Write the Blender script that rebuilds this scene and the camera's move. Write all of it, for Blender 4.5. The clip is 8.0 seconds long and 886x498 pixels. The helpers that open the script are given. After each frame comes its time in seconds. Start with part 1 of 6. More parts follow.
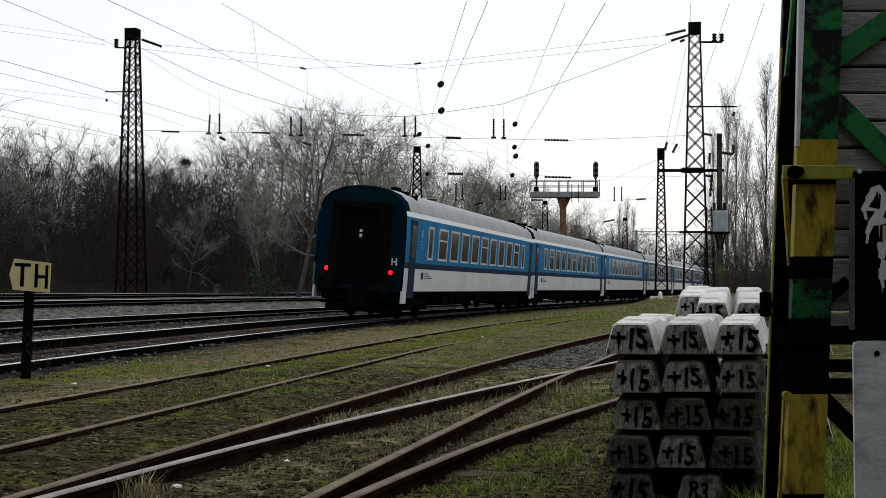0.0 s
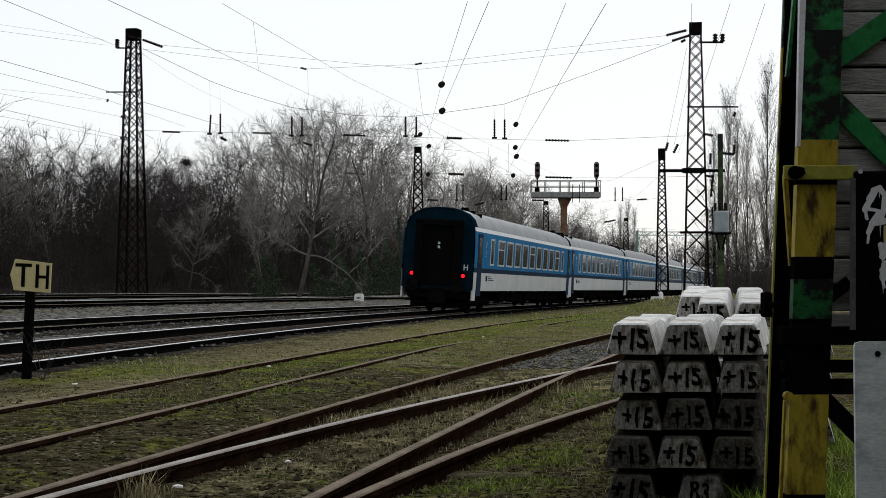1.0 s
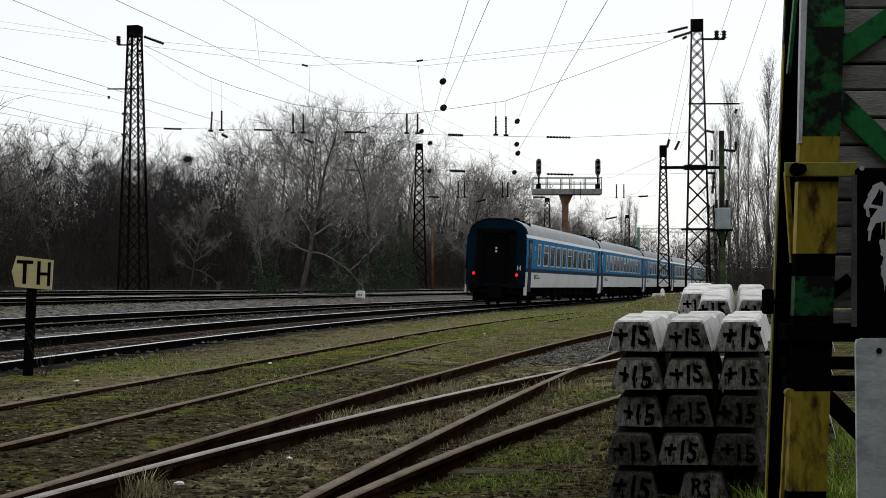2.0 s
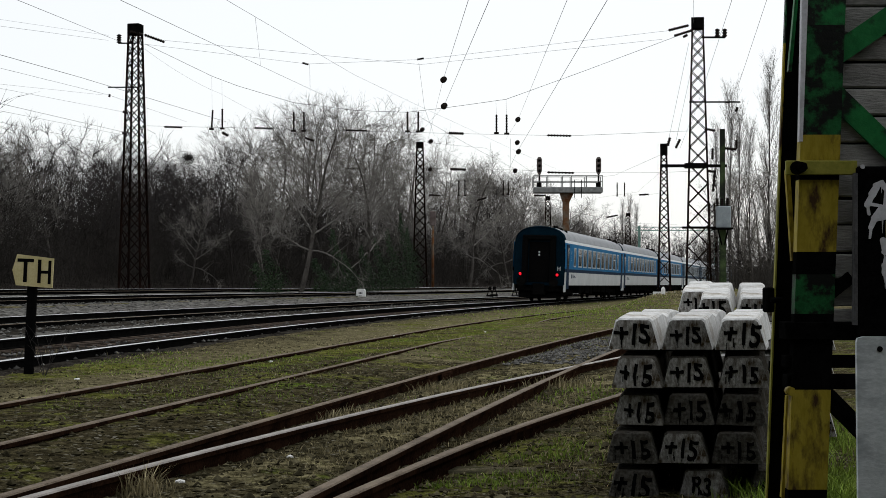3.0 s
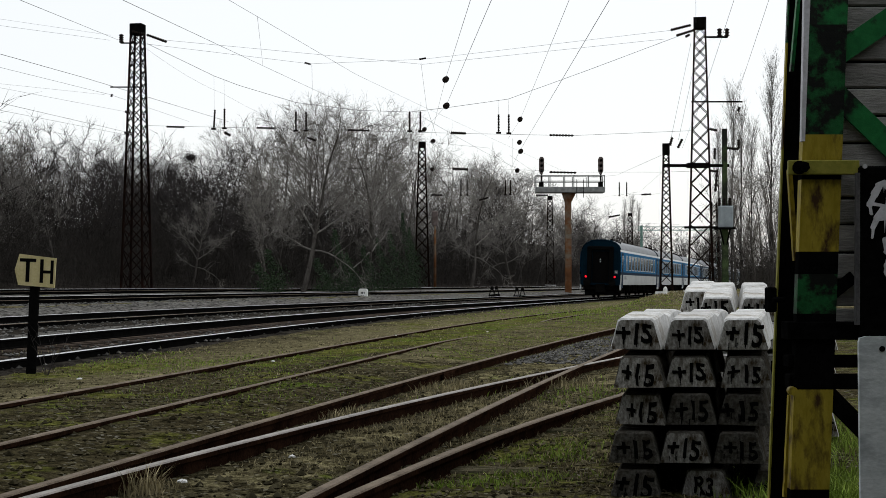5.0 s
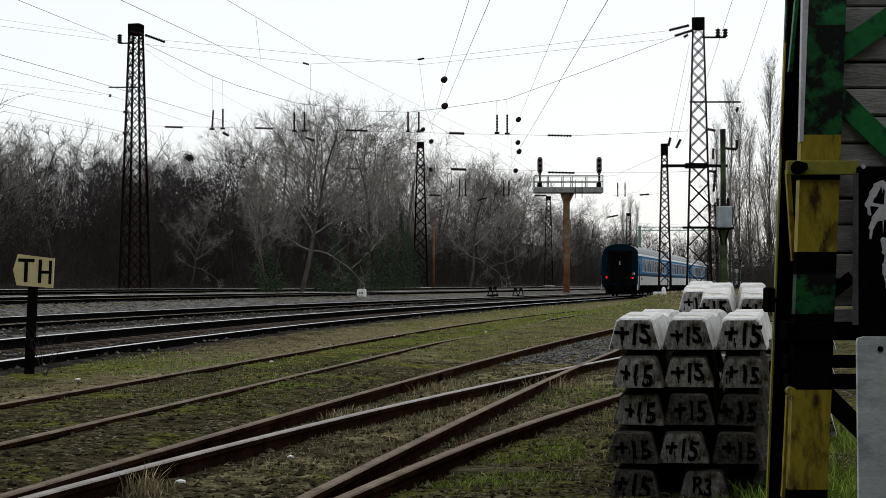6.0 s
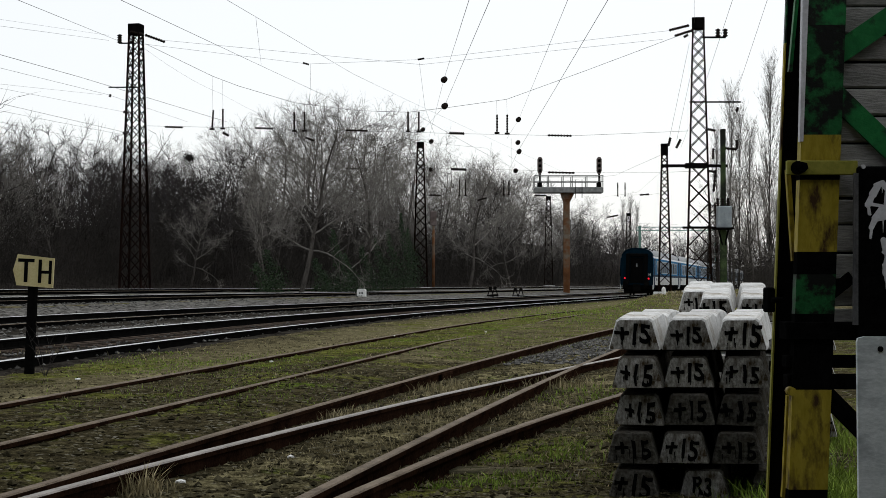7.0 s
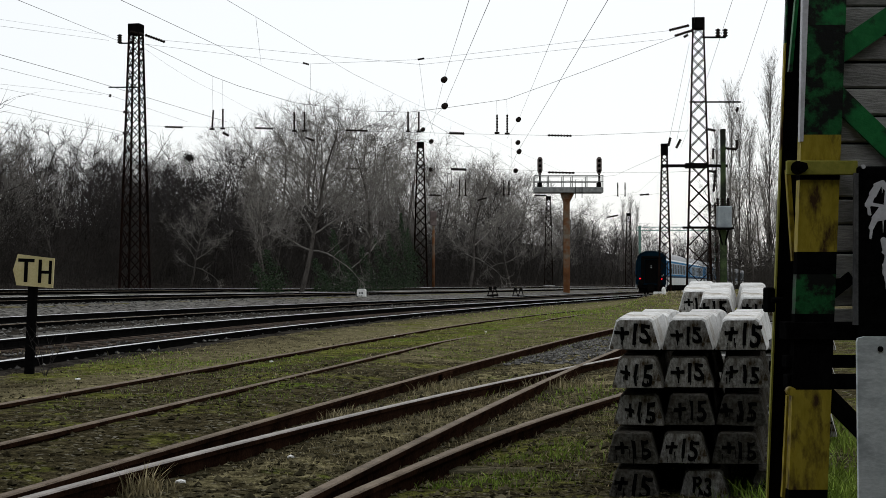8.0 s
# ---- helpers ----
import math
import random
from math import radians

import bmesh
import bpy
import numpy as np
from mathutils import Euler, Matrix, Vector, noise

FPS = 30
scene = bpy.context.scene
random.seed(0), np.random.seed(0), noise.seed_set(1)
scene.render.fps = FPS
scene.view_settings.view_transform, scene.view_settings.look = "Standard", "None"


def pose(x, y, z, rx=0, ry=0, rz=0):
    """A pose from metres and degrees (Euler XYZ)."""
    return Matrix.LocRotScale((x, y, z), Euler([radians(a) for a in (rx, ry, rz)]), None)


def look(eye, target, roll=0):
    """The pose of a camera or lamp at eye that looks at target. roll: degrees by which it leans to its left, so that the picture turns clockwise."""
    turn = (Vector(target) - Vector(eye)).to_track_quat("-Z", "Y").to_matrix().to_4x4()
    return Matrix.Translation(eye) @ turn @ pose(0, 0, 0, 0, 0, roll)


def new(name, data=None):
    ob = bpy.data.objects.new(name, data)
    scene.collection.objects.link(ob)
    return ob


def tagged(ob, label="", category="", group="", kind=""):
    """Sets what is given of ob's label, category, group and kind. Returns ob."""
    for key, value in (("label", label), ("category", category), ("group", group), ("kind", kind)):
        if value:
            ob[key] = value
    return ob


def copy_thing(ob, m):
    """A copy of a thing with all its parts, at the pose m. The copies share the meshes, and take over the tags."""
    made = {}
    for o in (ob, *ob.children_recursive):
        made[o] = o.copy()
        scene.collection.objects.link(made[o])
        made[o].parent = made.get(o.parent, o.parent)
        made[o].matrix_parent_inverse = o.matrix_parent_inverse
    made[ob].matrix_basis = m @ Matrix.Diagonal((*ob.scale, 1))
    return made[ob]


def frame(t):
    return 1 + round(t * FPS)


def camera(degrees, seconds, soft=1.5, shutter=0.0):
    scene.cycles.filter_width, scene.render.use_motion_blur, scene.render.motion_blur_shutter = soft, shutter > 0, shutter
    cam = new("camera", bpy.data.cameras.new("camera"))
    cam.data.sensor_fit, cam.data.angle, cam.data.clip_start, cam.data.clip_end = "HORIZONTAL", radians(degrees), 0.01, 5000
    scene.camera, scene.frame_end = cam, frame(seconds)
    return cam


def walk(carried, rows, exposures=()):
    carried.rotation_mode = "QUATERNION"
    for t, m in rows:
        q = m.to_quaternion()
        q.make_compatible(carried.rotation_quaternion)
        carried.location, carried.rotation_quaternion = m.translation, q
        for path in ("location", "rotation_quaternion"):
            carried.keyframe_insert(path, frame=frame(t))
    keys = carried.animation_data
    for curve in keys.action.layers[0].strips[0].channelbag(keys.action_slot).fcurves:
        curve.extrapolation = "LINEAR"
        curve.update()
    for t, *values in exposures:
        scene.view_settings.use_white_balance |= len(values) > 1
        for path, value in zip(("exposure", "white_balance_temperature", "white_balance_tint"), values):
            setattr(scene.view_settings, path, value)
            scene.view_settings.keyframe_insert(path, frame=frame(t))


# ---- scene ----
EYE_Z = 1.15
PX = 0.02162  # degrees per picture unit


def aim(dx, dy):
    return pose(0, 0, EYE_Z, 91.362 + dy * PX, 0, dx * PX)


cam = camera(33.0, 8.0, soft=0.8)
walk(cam, [(0, aim(-6, 8)), (0.5, aim(-4.7, 9.3)), (1.0, aim(-4.5, 8.5)), (1.5, aim(-3, 5.5)), (2.2, aim(-2, 2.2)),
           (3.0, aim(-1, 0)), (3.5, aim(0, -0.5)), (4.0, aim(1.5, -3)), (4.5, aim(4, -1.3)), (5.2, aim(2, -0.3)),
           (6.0, aim(0, 0)), (8.0, aim(0, 0))])

# ---- world and sun: a bright overcast sky ----
SUN_EL, SUN_AZ = 48, 12  # degrees; azimuth from +Y towards +X
world = bpy.data.worlds.new("overcast")
scene.world = world
world.use_nodes = True
wn, wl = world.node_tree.nodes, world.node_tree.links
sky = wn.new("ShaderNodeTexSky")
sky.sky_type, sky.sun_disc = "NISHITA", False
sky.sun_elevation, sky.sun_rotation = radians(SUN_EL), radians(SUN_AZ)
sky.air_density, sky.dust_density = 1.0, 2.0
dim = wn.new("ShaderNodeVectorMath")
dim.operation = "SCALE"
dim.inputs["Scale"].default_value = 0.07
wl.new(sky.outputs["Color"], dim.inputs[0])
cloud = wn.new("ShaderNodeMix")
cloud.data_type = "RGBA"
cloud.inputs["Factor"].default_value = 0.75
cloud.inputs["B"].default_value = (0.96, 0.985, 1.0, 1)
wl.new(dim.outputs[0], cloud.inputs["A"])
wn["Background"].inputs["Strength"].default_value = 1.14
wl.new(cloud.outputs["Result"], wn["Background"].inputs["Color"])

sun = new("sun", bpy.data.lights.new("sun", "SUN"))
sun.data.energy, sun.data.angle, sun.data.color = 1.0, radians(25), (1.0, 0.99, 0.96)
sd = Vector((math.sin(radians(SUN_AZ)) * math.cos(radians(SUN_EL)), math.cos(radians(SUN_AZ)) * math.cos(radians(SUN_EL)), math.sin(radians(SUN_EL))))
sun.matrix_world = look(sd * 50, (0, 0, 0))


# ---- materials ----
def mat(name, c1, c2, rough=0.8, metal=0.0, scale=3.0, fine=40.0, bump=0.3, dist=0.01, c3=None, c3_scale=0.6, c3_cut=(0.5, 0.62),
        stretch=(1, 1, 1), spec=0.15, rnd=0.0, island=0.0):
    """Two colours mixed by noise at two scales, a third in patches, bump from the fine noise; rnd varies the value by object."""
    spec = 0.0 if rough >= 0.85 else spec
    m = bpy.data.materials.new(name)
    m.use_nodes = True
    n, l = m.node_tree.nodes, m.node_tree.links
    b = n["Principled BSDF"]
    co = n.new("ShaderNodeTexCoord")
    mp = n.new("ShaderNodeMapping")
    mp.inputs["Scale"].default_value = stretch
    l.new(co.outputs["Object"], mp.inputs["Vector"])

    def tex(s, detail=4.0):
        t = n.new("ShaderNodeTexNoise")
        t.inputs["Scale"].default_value = s
        t.inputs["Detail"].default_value = detail
        t.inputs["Roughness"].default_value = 0.65
        l.new(mp.outputs[0], t.inputs["Vector"])
        return t

    def ramp(src, a, z):
        r = n.new("ShaderNodeMapRange")
        r.inputs["From Min"].default_value, r.inputs["From Max"].default_value = a, z
        l.new(src, r.inputs["Value"])
        return r.outputs[0]

    def mix(f, a, bb):
        x = n.new("ShaderNodeMix")
        x.data_type = "RGBA"
        l.new(f, x.inputs["Factor"])
        for key, v in (("A", a), ("B", bb)):
            if isinstance(v, tuple):
                x.inputs[key].default_value = (*v, 1)
            else:
                l.new(v, x.inputs[key])
        return x.outputs["Result"]

    big, small = tex(scale), tex(fine, 6.0)
    av = n.new("ShaderNodeMath")
    av.operation = "ADD"
    l.new(big.outputs[0], av.inputs[0])
    l.new(small.outputs[0], av.inputs[1])
    col = mix(ramp(av.outputs[0], 0.8, 1.25), c1, c2)
    if c3:
        col = mix(ramp(tex(c3_scale, 8.0).outputs[0], *c3_cut), col, c3)
    if rnd or island:
        info = n.new("ShaderNodeNewGeometry" if island else "ShaderNodeObjectInfo")
        rnd = island or rnd
        hsv = n.new("ShaderNodeHueSaturation")
        l.new(col, hsv.inputs["Color"])
        r = n.new("ShaderNodeMapRange")
        r.inputs["To Min"].default_value, r.inputs["To Max"].default_value = 1 - rnd, 1 + rnd
        l.new(info.outputs["Random Per Island" if island else "Random"], r.inputs["Value"])
        l.new(r.outputs[0], hsv.inputs["Value"])
        col = hsv.outputs[0]
    l.new(col, b.inputs["Base Color"])
    rr = n.new("ShaderNodeMapRange")
    rr.inputs["To Min"].default_value, rr.inputs["To Max"].default_value = max(rough - 0.12, 0.03), min(rough + 0.12, 1)
    l.new(small.outputs[0], rr.inputs["Value"])
    l.new(rr.outputs[0], b.inputs["Roughness"])
    b.inputs["Metallic"].default_value = metal
    b.inputs["Specular IOR Level"].default_value = spec
    if bump:
        bp = n.new("ShaderNodeBump")
        bp.inputs["Strength"].default_value, bp.inputs["Distance"].default_value = bump, dist
        l.new(small.outputs[0], bp.inputs["Height"])
        l.new(bp.outputs[0], b.inputs["Normal"])
    return m


M_RUST = mat("rusty_rail", (0.008, 0.0045, 0.003), (0.04, 0.02, 0.012), 0.85, 0.0, 4, 60, 0.5, spec=0.2)
M_STEEL = mat("worn_steel", (0.35, 0.35, 0.36), (0.55, 0.55, 0.56), 0.3, 0.95, 6, 120, 0.1, stretch=(8, 0.3, 1))
M_DULL = mat("dull_rail_top", (0.07, 0.052, 0.036), (0.19, 0.15, 0.11), 0.7, 0.0, 5, 80, 0.2, spec=0.04)
M_WORN = mat("worn_rail_top", (0.11, 0.094, 0.082), (0.28, 0.255, 0.232), 0.5, 0.2, 4, 60, 0.2, spec=0.1)
M_SLEEPER = mat("oiled_wood", (0.04, 0.03, 0.025), (0.1, 0.08, 0.065), 0.9, 0, 3, 30, 0.6, stretch=(1, 8, 1), rnd=0.3)
M_BALLAST = mat("ballast_stone", (0.015, 0.014, 0.013), (0.23, 0.222, 0.205), 0.95, 0, 3, 9, 1.0, 0.1)
M_OLDBED = mat("oily_ballast", (0.008, 0.007, 0.006), (0.06, 0.054, 0.046), 0.95, 0, 2, 14, 1.0, 0.06)
M_LOOSE = mat("loose_stones", (0.06, 0.058, 0.054), (0.14, 0.136, 0.128), 0.95, 0, 4, 12, 0.5, island=0.7)
M_LITTER = mat("leaf_litter", (0.012, 0.0105, 0.0092), (0.04, 0.036, 0.032), 0.95, 0, 0.6, 8, 1.0, 0.08)
M_MAST = mat("rusty_mast", (0.004, 0.003, 0.003), (0.018, 0.01, 0.0075), 0.85, 0.1, 1.5, 20, 0.3)
M_DARK = mat("dark_metal", (0.002, 0.002, 0.002), (0.008, 0.0075, 0.007), 0.9, 0.0, 5, 50, 0.2)
M_WIRE = mat("wire_metal", (0.05, 0.05, 0.052), (0.1, 0.1, 0.1), 0.6, 0.4, 5, 50, 0)
M_INSUL = mat("insulator_glaze", (0.008, 0.006, 0.005), (0.025, 0.018, 0.015), 0.6, 0, 5, 50, 0, spec=0.04)
M_BARK = mat("bark", (0.016, 0.014, 0.013), (0.055, 0.05, 0.047), 0.95, 0, 2, 18, 0.6, rnd=0.35)
M_TWIG = mat("twig", (0.026, 0.023, 0.022), (0.075, 0.068, 0.066), 0.95, 0, 0.4, 9, 0.0, rnd=0.4)
M_BLUE = mat("coach_blue", (0.008, 0.115, 0.27), (0.014, 0.165, 0.36), 0.6, 0, 0.8, 30, 0.05, spec=0.03)
M_NAVY = mat("coach_navy", (0.004, 0.016, 0.04), (0.007, 0.024, 0.058), 0.6, 0, 0.8, 30, 0.05, spec=0.03)
M_WHITE = mat("coach_white", (0.42, 0.44, 0.45), (0.6, 0.61, 0.62), 0.5, 0, 0.7, 25, 0.05)
M_ROOF = mat("coach_roof", (0.2, 0.212, 0.222), (0.31, 0.322, 0.335), 0.6, 0.0, 0.9, 14, 0.1)
M_STRIPE = mat("coach_stripe", (0.72, 0.73, 0.74), (0.82, 0.83, 0.84), 0.5, 0, 0.7, 25, 0.05)
M_GLASS = mat("dark_glass", (0.03, 0.03, 0.027), (0.06, 0.058, 0.05), 0.12, 0, 1, 10, 0, spec=0.6)
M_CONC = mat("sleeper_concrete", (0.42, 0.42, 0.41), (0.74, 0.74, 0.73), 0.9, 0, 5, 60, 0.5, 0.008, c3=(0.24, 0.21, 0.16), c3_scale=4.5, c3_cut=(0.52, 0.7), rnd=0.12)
# sleeper ends: brown stains, plus a darker base that paints in their shade
M_CONCEND = mat("stained_shaded_end", (0.17, 0.165, 0.15), (0.5, 0.495, 0.475), 0.9, 0, 7, 60, 0.7, 0.01, c3=(0.045, 0.032, 0.017), c3_scale=5.5, c3_cut=(0.44, 0.58), stretch=(1.8, 1, 0.9), rnd=0.3)
# grime of the dirty sleepers, also the painted shade between stacked ones
M_GRIME_SHADE = mat("grimy_shaded_concrete", (0.022, 0.02, 0.017), (0.13, 0.125, 0.112), 0.9, 0, 6, 50, 0.5, 0.008, c3=(0.03, 0.024, 0.016), c3_scale=5, c3_cut=(0.46, 0.62), rnd=0.2)
M_INK = mat("black_paint", (0.002, 0.002, 0.002), (0.006, 0.006, 0.006), 0.88, 0, 20, 90, 0.1, spec=0.03)
M_GREEN = mat("green_paint", (0.012, 0.12, 0.034), (0.02, 0.19, 0.052), 0.5, 0, 3, 30, 0.3, c3=(0.012, 0.014, 0.012), c3_scale=5, c3_cut=(0.48, 0.56))
M_YELLOW = mat("yellow_paint", (0.26, 0.2, 0.015), (0.4, 0.31, 0.035), 0.55, 0, 3, 30, 0.3, c3=(0.05, 0.026, 0.01), c3_scale=9, c3_cut=(0.47, 0.62), stretch=(1.5, 1.5, 0.55))
M_PLANK = mat("grey_planks", (0.22, 0.215, 0.205), (0.46, 0.45, 0.43), 0.9, 0, 3, 40, 0.6, stretch=(0.6, 0.6, 6), rnd=0.25)
M_GALV = mat("galvanised_post", (0.55, 0.6, 0.61), (0.78, 0.82, 0.84), 0.6, 0.0, 6, 40, 0.2, c3=(0.4, 0.44, 0.46), c3_scale=4, c3_cut=(0.47, 0.62), stretch=(1, 1, 2.5))
M_CREAM = mat("cream_paint", (0.42, 0.36, 0.16), (0.55, 0.48, 0.27), 0.6, 0, 4, 40, 0.2, c3=(0.2, 0.14, 0.07), c3_scale=7, c3_cut=(0.6, 0.75))
M_SIGNAL = mat("signal_platform", (0.14, 0.145, 0.14), (0.3, 0.305, 0.295), 0.7, 0.1, 3, 30, 0.2)
M_ORUST = mat("orange_rust", (0.085, 0.038, 0.018), (0.2, 0.092, 0.042), 0.85, 0, 0.7, 20, 0.3, c3=(0.16, 0.15, 0.12), c3_scale=0.6, c3_cut=(0.48, 0.62))
M_BOX = mat("grey_cabinet", (0.24, 0.27, 0.29), (0.36, 0.4, 0.42), 0.55, 0.1, 3, 30, 0.1)
M_POLE = mat("mossy_pole", (0.025, 0.04, 0.018), (0.08, 0.11, 0.05), 0.9, 0, 1.5, 25, 0.3, c3=(0.02, 0.022, 0.018), c3_scale=0.45, c3_cut=(0.47, 0.55))
M_STONE = mat("white_stone", (0.6, 0.6, 0.58), (0.78, 0.78, 0.76), 0.8, 0, 8, 60, 0.2)
M_STRAW = mat("dry_grass", (0.2, 0.17, 0.09), (0.36, 0.31, 0.19), 0.9, 0, 1, 9, 0, island=0.5)
M_GRASS = mat("grass_blades", (0.11, 0.18, 0.018), (0.26, 0.34, 0.06), 0.8, 0, 1, 9, 0, island=0.5)
M_WALL = mat("shed_wall", (0.04, 0.037, 0.034), (0.08, 0.074, 0.07), 0.9, 0, 1, 20, 0.3)


def glow(name, colour, strength):
    m = mat(name, colour, colour, 0.3, 0, 5, 20, 0)
    b = m.node_tree.nodes["Principled BSDF"]
    b.inputs["Emission Color"].default_value = (*colour, 1)
    b.inputs["Emission Strength"].default_value = strength
    return m


M_TAIL = glow("tail_light_red", (0.95, 0.012, 0.03), 0.85)


def ground_mat():
    """Yard soil: dark gravelly earth, dry dirt and moss, shared out by the ground's moss, bare and dry amounts, with
    rail shadows painted in.
    """
    m = bpy.data.materials.new("yard_soil")
    m.use_nodes = True
    n, l = m.node_tree.nodes, m.node_tree.links
    b = n["Principled BSDF"]
    co = n.new("ShaderNodeTexCoord")

    def tex(s, d=8.0, rough=0.65):
        t = n.new("ShaderNodeTexNoise")
        t.inputs["Scale"].default_value, t.inputs["Detail"].default_value, t.inputs["Roughness"].default_value = s, d, rough
        l.new(co.outputs["Object"], t.inputs["Vector"])
        return t.outputs[0]

    def scaled(src, k, add):
        x = n.new("ShaderNodeMath")
        x.operation = "MULTIPLY_ADD"
        x.inputs[1].default_value = k
        l.new(src, x.inputs[0])
        if isinstance(add, float):
            x.inputs[2].default_value = add
        else:
            l.new(add, x.inputs[2])
        return x.outputs[0]

    def step(src, a, z):
        r = n.new("ShaderNodeMapRange")
        r.interpolation_type = "SMOOTHSTEP"
        r.inputs["From Min"].default_value, r.inputs["From Max"].default_value = a, z
        l.new(src, r.inputs["Value"])
        return r.outputs[0]

    def mix(f, a, bb):
        x = n.new("ShaderNodeMix")
        x.data_type = "RGBA"
        l.new(f, x.inputs["Factor"])
        for key, v in (("A", a), ("B", bb)):
            if isinstance(v, tuple):
                x.inputs[key].default_value = (*v, 1)
            else:
                l.new(v, x.inputs[key])
        return x.outputs["Result"]

    def amount(name):
        a = n.new("ShaderNodeAttribute")
        a.attribute_name = name
        return a.outputs["Fac"]

    def pebbles(s):
        v = n.new("ShaderNodeTexVoronoi")
        v.inputs["Scale"].default_value = s
        l.new(co.outputs["Object"], v.inputs["Vector"])
        sep = n.new("ShaderNodeSeparateColor")
        l.new(v.outputs["Color"], sep.inputs[0])
        return sep.outputs[0], v.outputs["Distance"]
    cell, dome = pebbles(34)
    cell2, dome2 = pebbles(13)
    fine = scaled(tex(7, 10, 0.72), 0.62, scaled(cell, 0.06, scaled(cell2, 0.06, scaled(tex(45, 6, 0.7), 0.3, -0.02))))
    dark = mix(step(fine, 0.36, 0.68), (0.004, 0.0035, 0.002), (0.12, 0.102, 0.056))
    dark = mix(step(cell, 0.93, 0.97), dark, (0.2, 0.188, 0.15))
    pale = mix(step(fine, 0.34, 0.66), (0.045, 0.0385, 0.02), (0.22, 0.194, 0.112))
    dry = mix(step(fine, 0.38, 0.64), (0.05, 0.043, 0.018), (0.37, 0.328, 0.185))
    green = mix(step(fine, 0.36, 0.66), (0.022, 0.024, 0.005), (0.2, 0.205, 0.055))
    lush = mix(step(fine, 0.36, 0.66), (0.018, 0.029, 0.004), (0.16, 0.22, 0.035))
    ragged = tex(3.2, 10, 0.75)
    col = mix(step(scaled(amount("bare"), 0.34, scaled(ragged, 0.5, scaled(tex(0.8), 0.5, -0.17))), 0.44, 0.56), pale, dark)
    col = mix(step(scaled(amount("dry"), 0.34, scaled(ragged, 0.55, scaled(tex(1.1), 0.45, -0.2))), 0.47, 0.6), col, dry)
    green = mix(step(tex(0.42, 3), 0.5, 0.62), green, lush)
    col = mix(step(scaled(amount("moss"), 0.42, scaled(tex(4.5, 10, 0.78), 0.5, scaled(tex(0.75), 0.7, -0.34))), 0.475, 0.57), col, green)
    l.new(col, b.inputs["Base Color"])
    b.inputs["Roughness"].default_value = 0.95
    b.inputs["Specular IOR Level"].default_value = 0.0
    bp = n.new("ShaderNodeBump")
    bp.inputs["Strength"].default_value, bp.inputs["Distance"].default_value = 1.0, 0.1
    l.new(scaled(dome, -0.16, scaled(dome2, -0.2, fine)), bp.inputs["Height"])
    l.new(bp.outputs[0], b.inputs["Normal"])
    return m


M_SOIL = ground_mat()


# ---- mesh helpers ----
def box(bm, x0, y0, z0, x1, y1, z1, m=0, bevel=0.0, mtx=None):
    r = bmesh.ops.create_cube(bm, size=1)
    vs = r["verts"]
    for v in vs:
        v.co = Vector(((x0 + x1) / 2 + v.co.x * (x1 - x0), (y0 + y1) / 2 + v.co.y * (y1 - y0), (z0 + z1) / 2 + v.co.z * (z1 - z0)))
    fs = {f for v in vs for f in v.link_faces}
    for f in fs:
        f.material_index = m
    if bevel:
        es = list({e for f in fs for e in f.edges})
        rb = bmesh.ops.bevel(bm, geom=es, offset=bevel, segments=1, affect="EDGES")
        vs = list({v for f in rb["faces"] for v in f.verts})
        for f in {f for v in vs for f in v.link_faces}:
            f.material_index = m
        vs = list({v for v0 in vs for f in v0.link_faces for v in f.verts})
    if mtx is not None:
        bmesh.ops.transform(bm, matrix=mtx, verts=vs)
    return vs


def tube(bm, p, q, r0, r1=None, n=6, m=0, caps=True):
    """A round bar from p to q."""
    r1 = r0 if r1 is None else r1
    p, q = Vector(p), Vector(q)
    d = (q - p).normalized()
    a = d.orthogonal().normalized()
    b = d.cross(a)
    rings = []
    for c, r in ((p, r0), (q, r1)):
        rings.append([bm.verts.new(c + (a * math.cos(2 * math.pi * i / n) + b * math.sin(2 * math.pi * i / n)) * r) for i in range(n)])
    for i in range(n):
        f = bm.faces.new((rings[0][i], rings[0][(i + 1) % n], rings[1][(i + 1) % n], rings[1][i]))
        f.material_index, f.smooth = m, n > 5
    if caps:
        for ring in (rings[0][::-1], rings[1]):
            f = bm.faces.new(ring)
            f.material_index = m


def turned(bm, base, axis, prof, n=10, m=0):
    """A turned shape in one skin: prof holds (distance along the axis, radius)."""
    d = Vector(axis).normalized()
    a = d.orthogonal().normalized()
    b = d.cross(a)
    prev = None
    for dist, r in prof:
        c = Vector(base) + d * dist
        ring = [bm.verts.new(c + (a * math.cos(2 * math.pi * i / n) + b * math.sin(2 * math.pi * i / n)) * max(r, 1e-4)) for i in range(n)]
        if prev:
            for i in range(n):
                bm.faces.new((prev[i], prev[(i + 1) % n], ring[(i + 1) % n], ring[i])).material_index = m
        else:
            bm.faces.new(ring[::-1]).material_index = m
        prev = ring
    bm.faces.new(prev).material_index = m


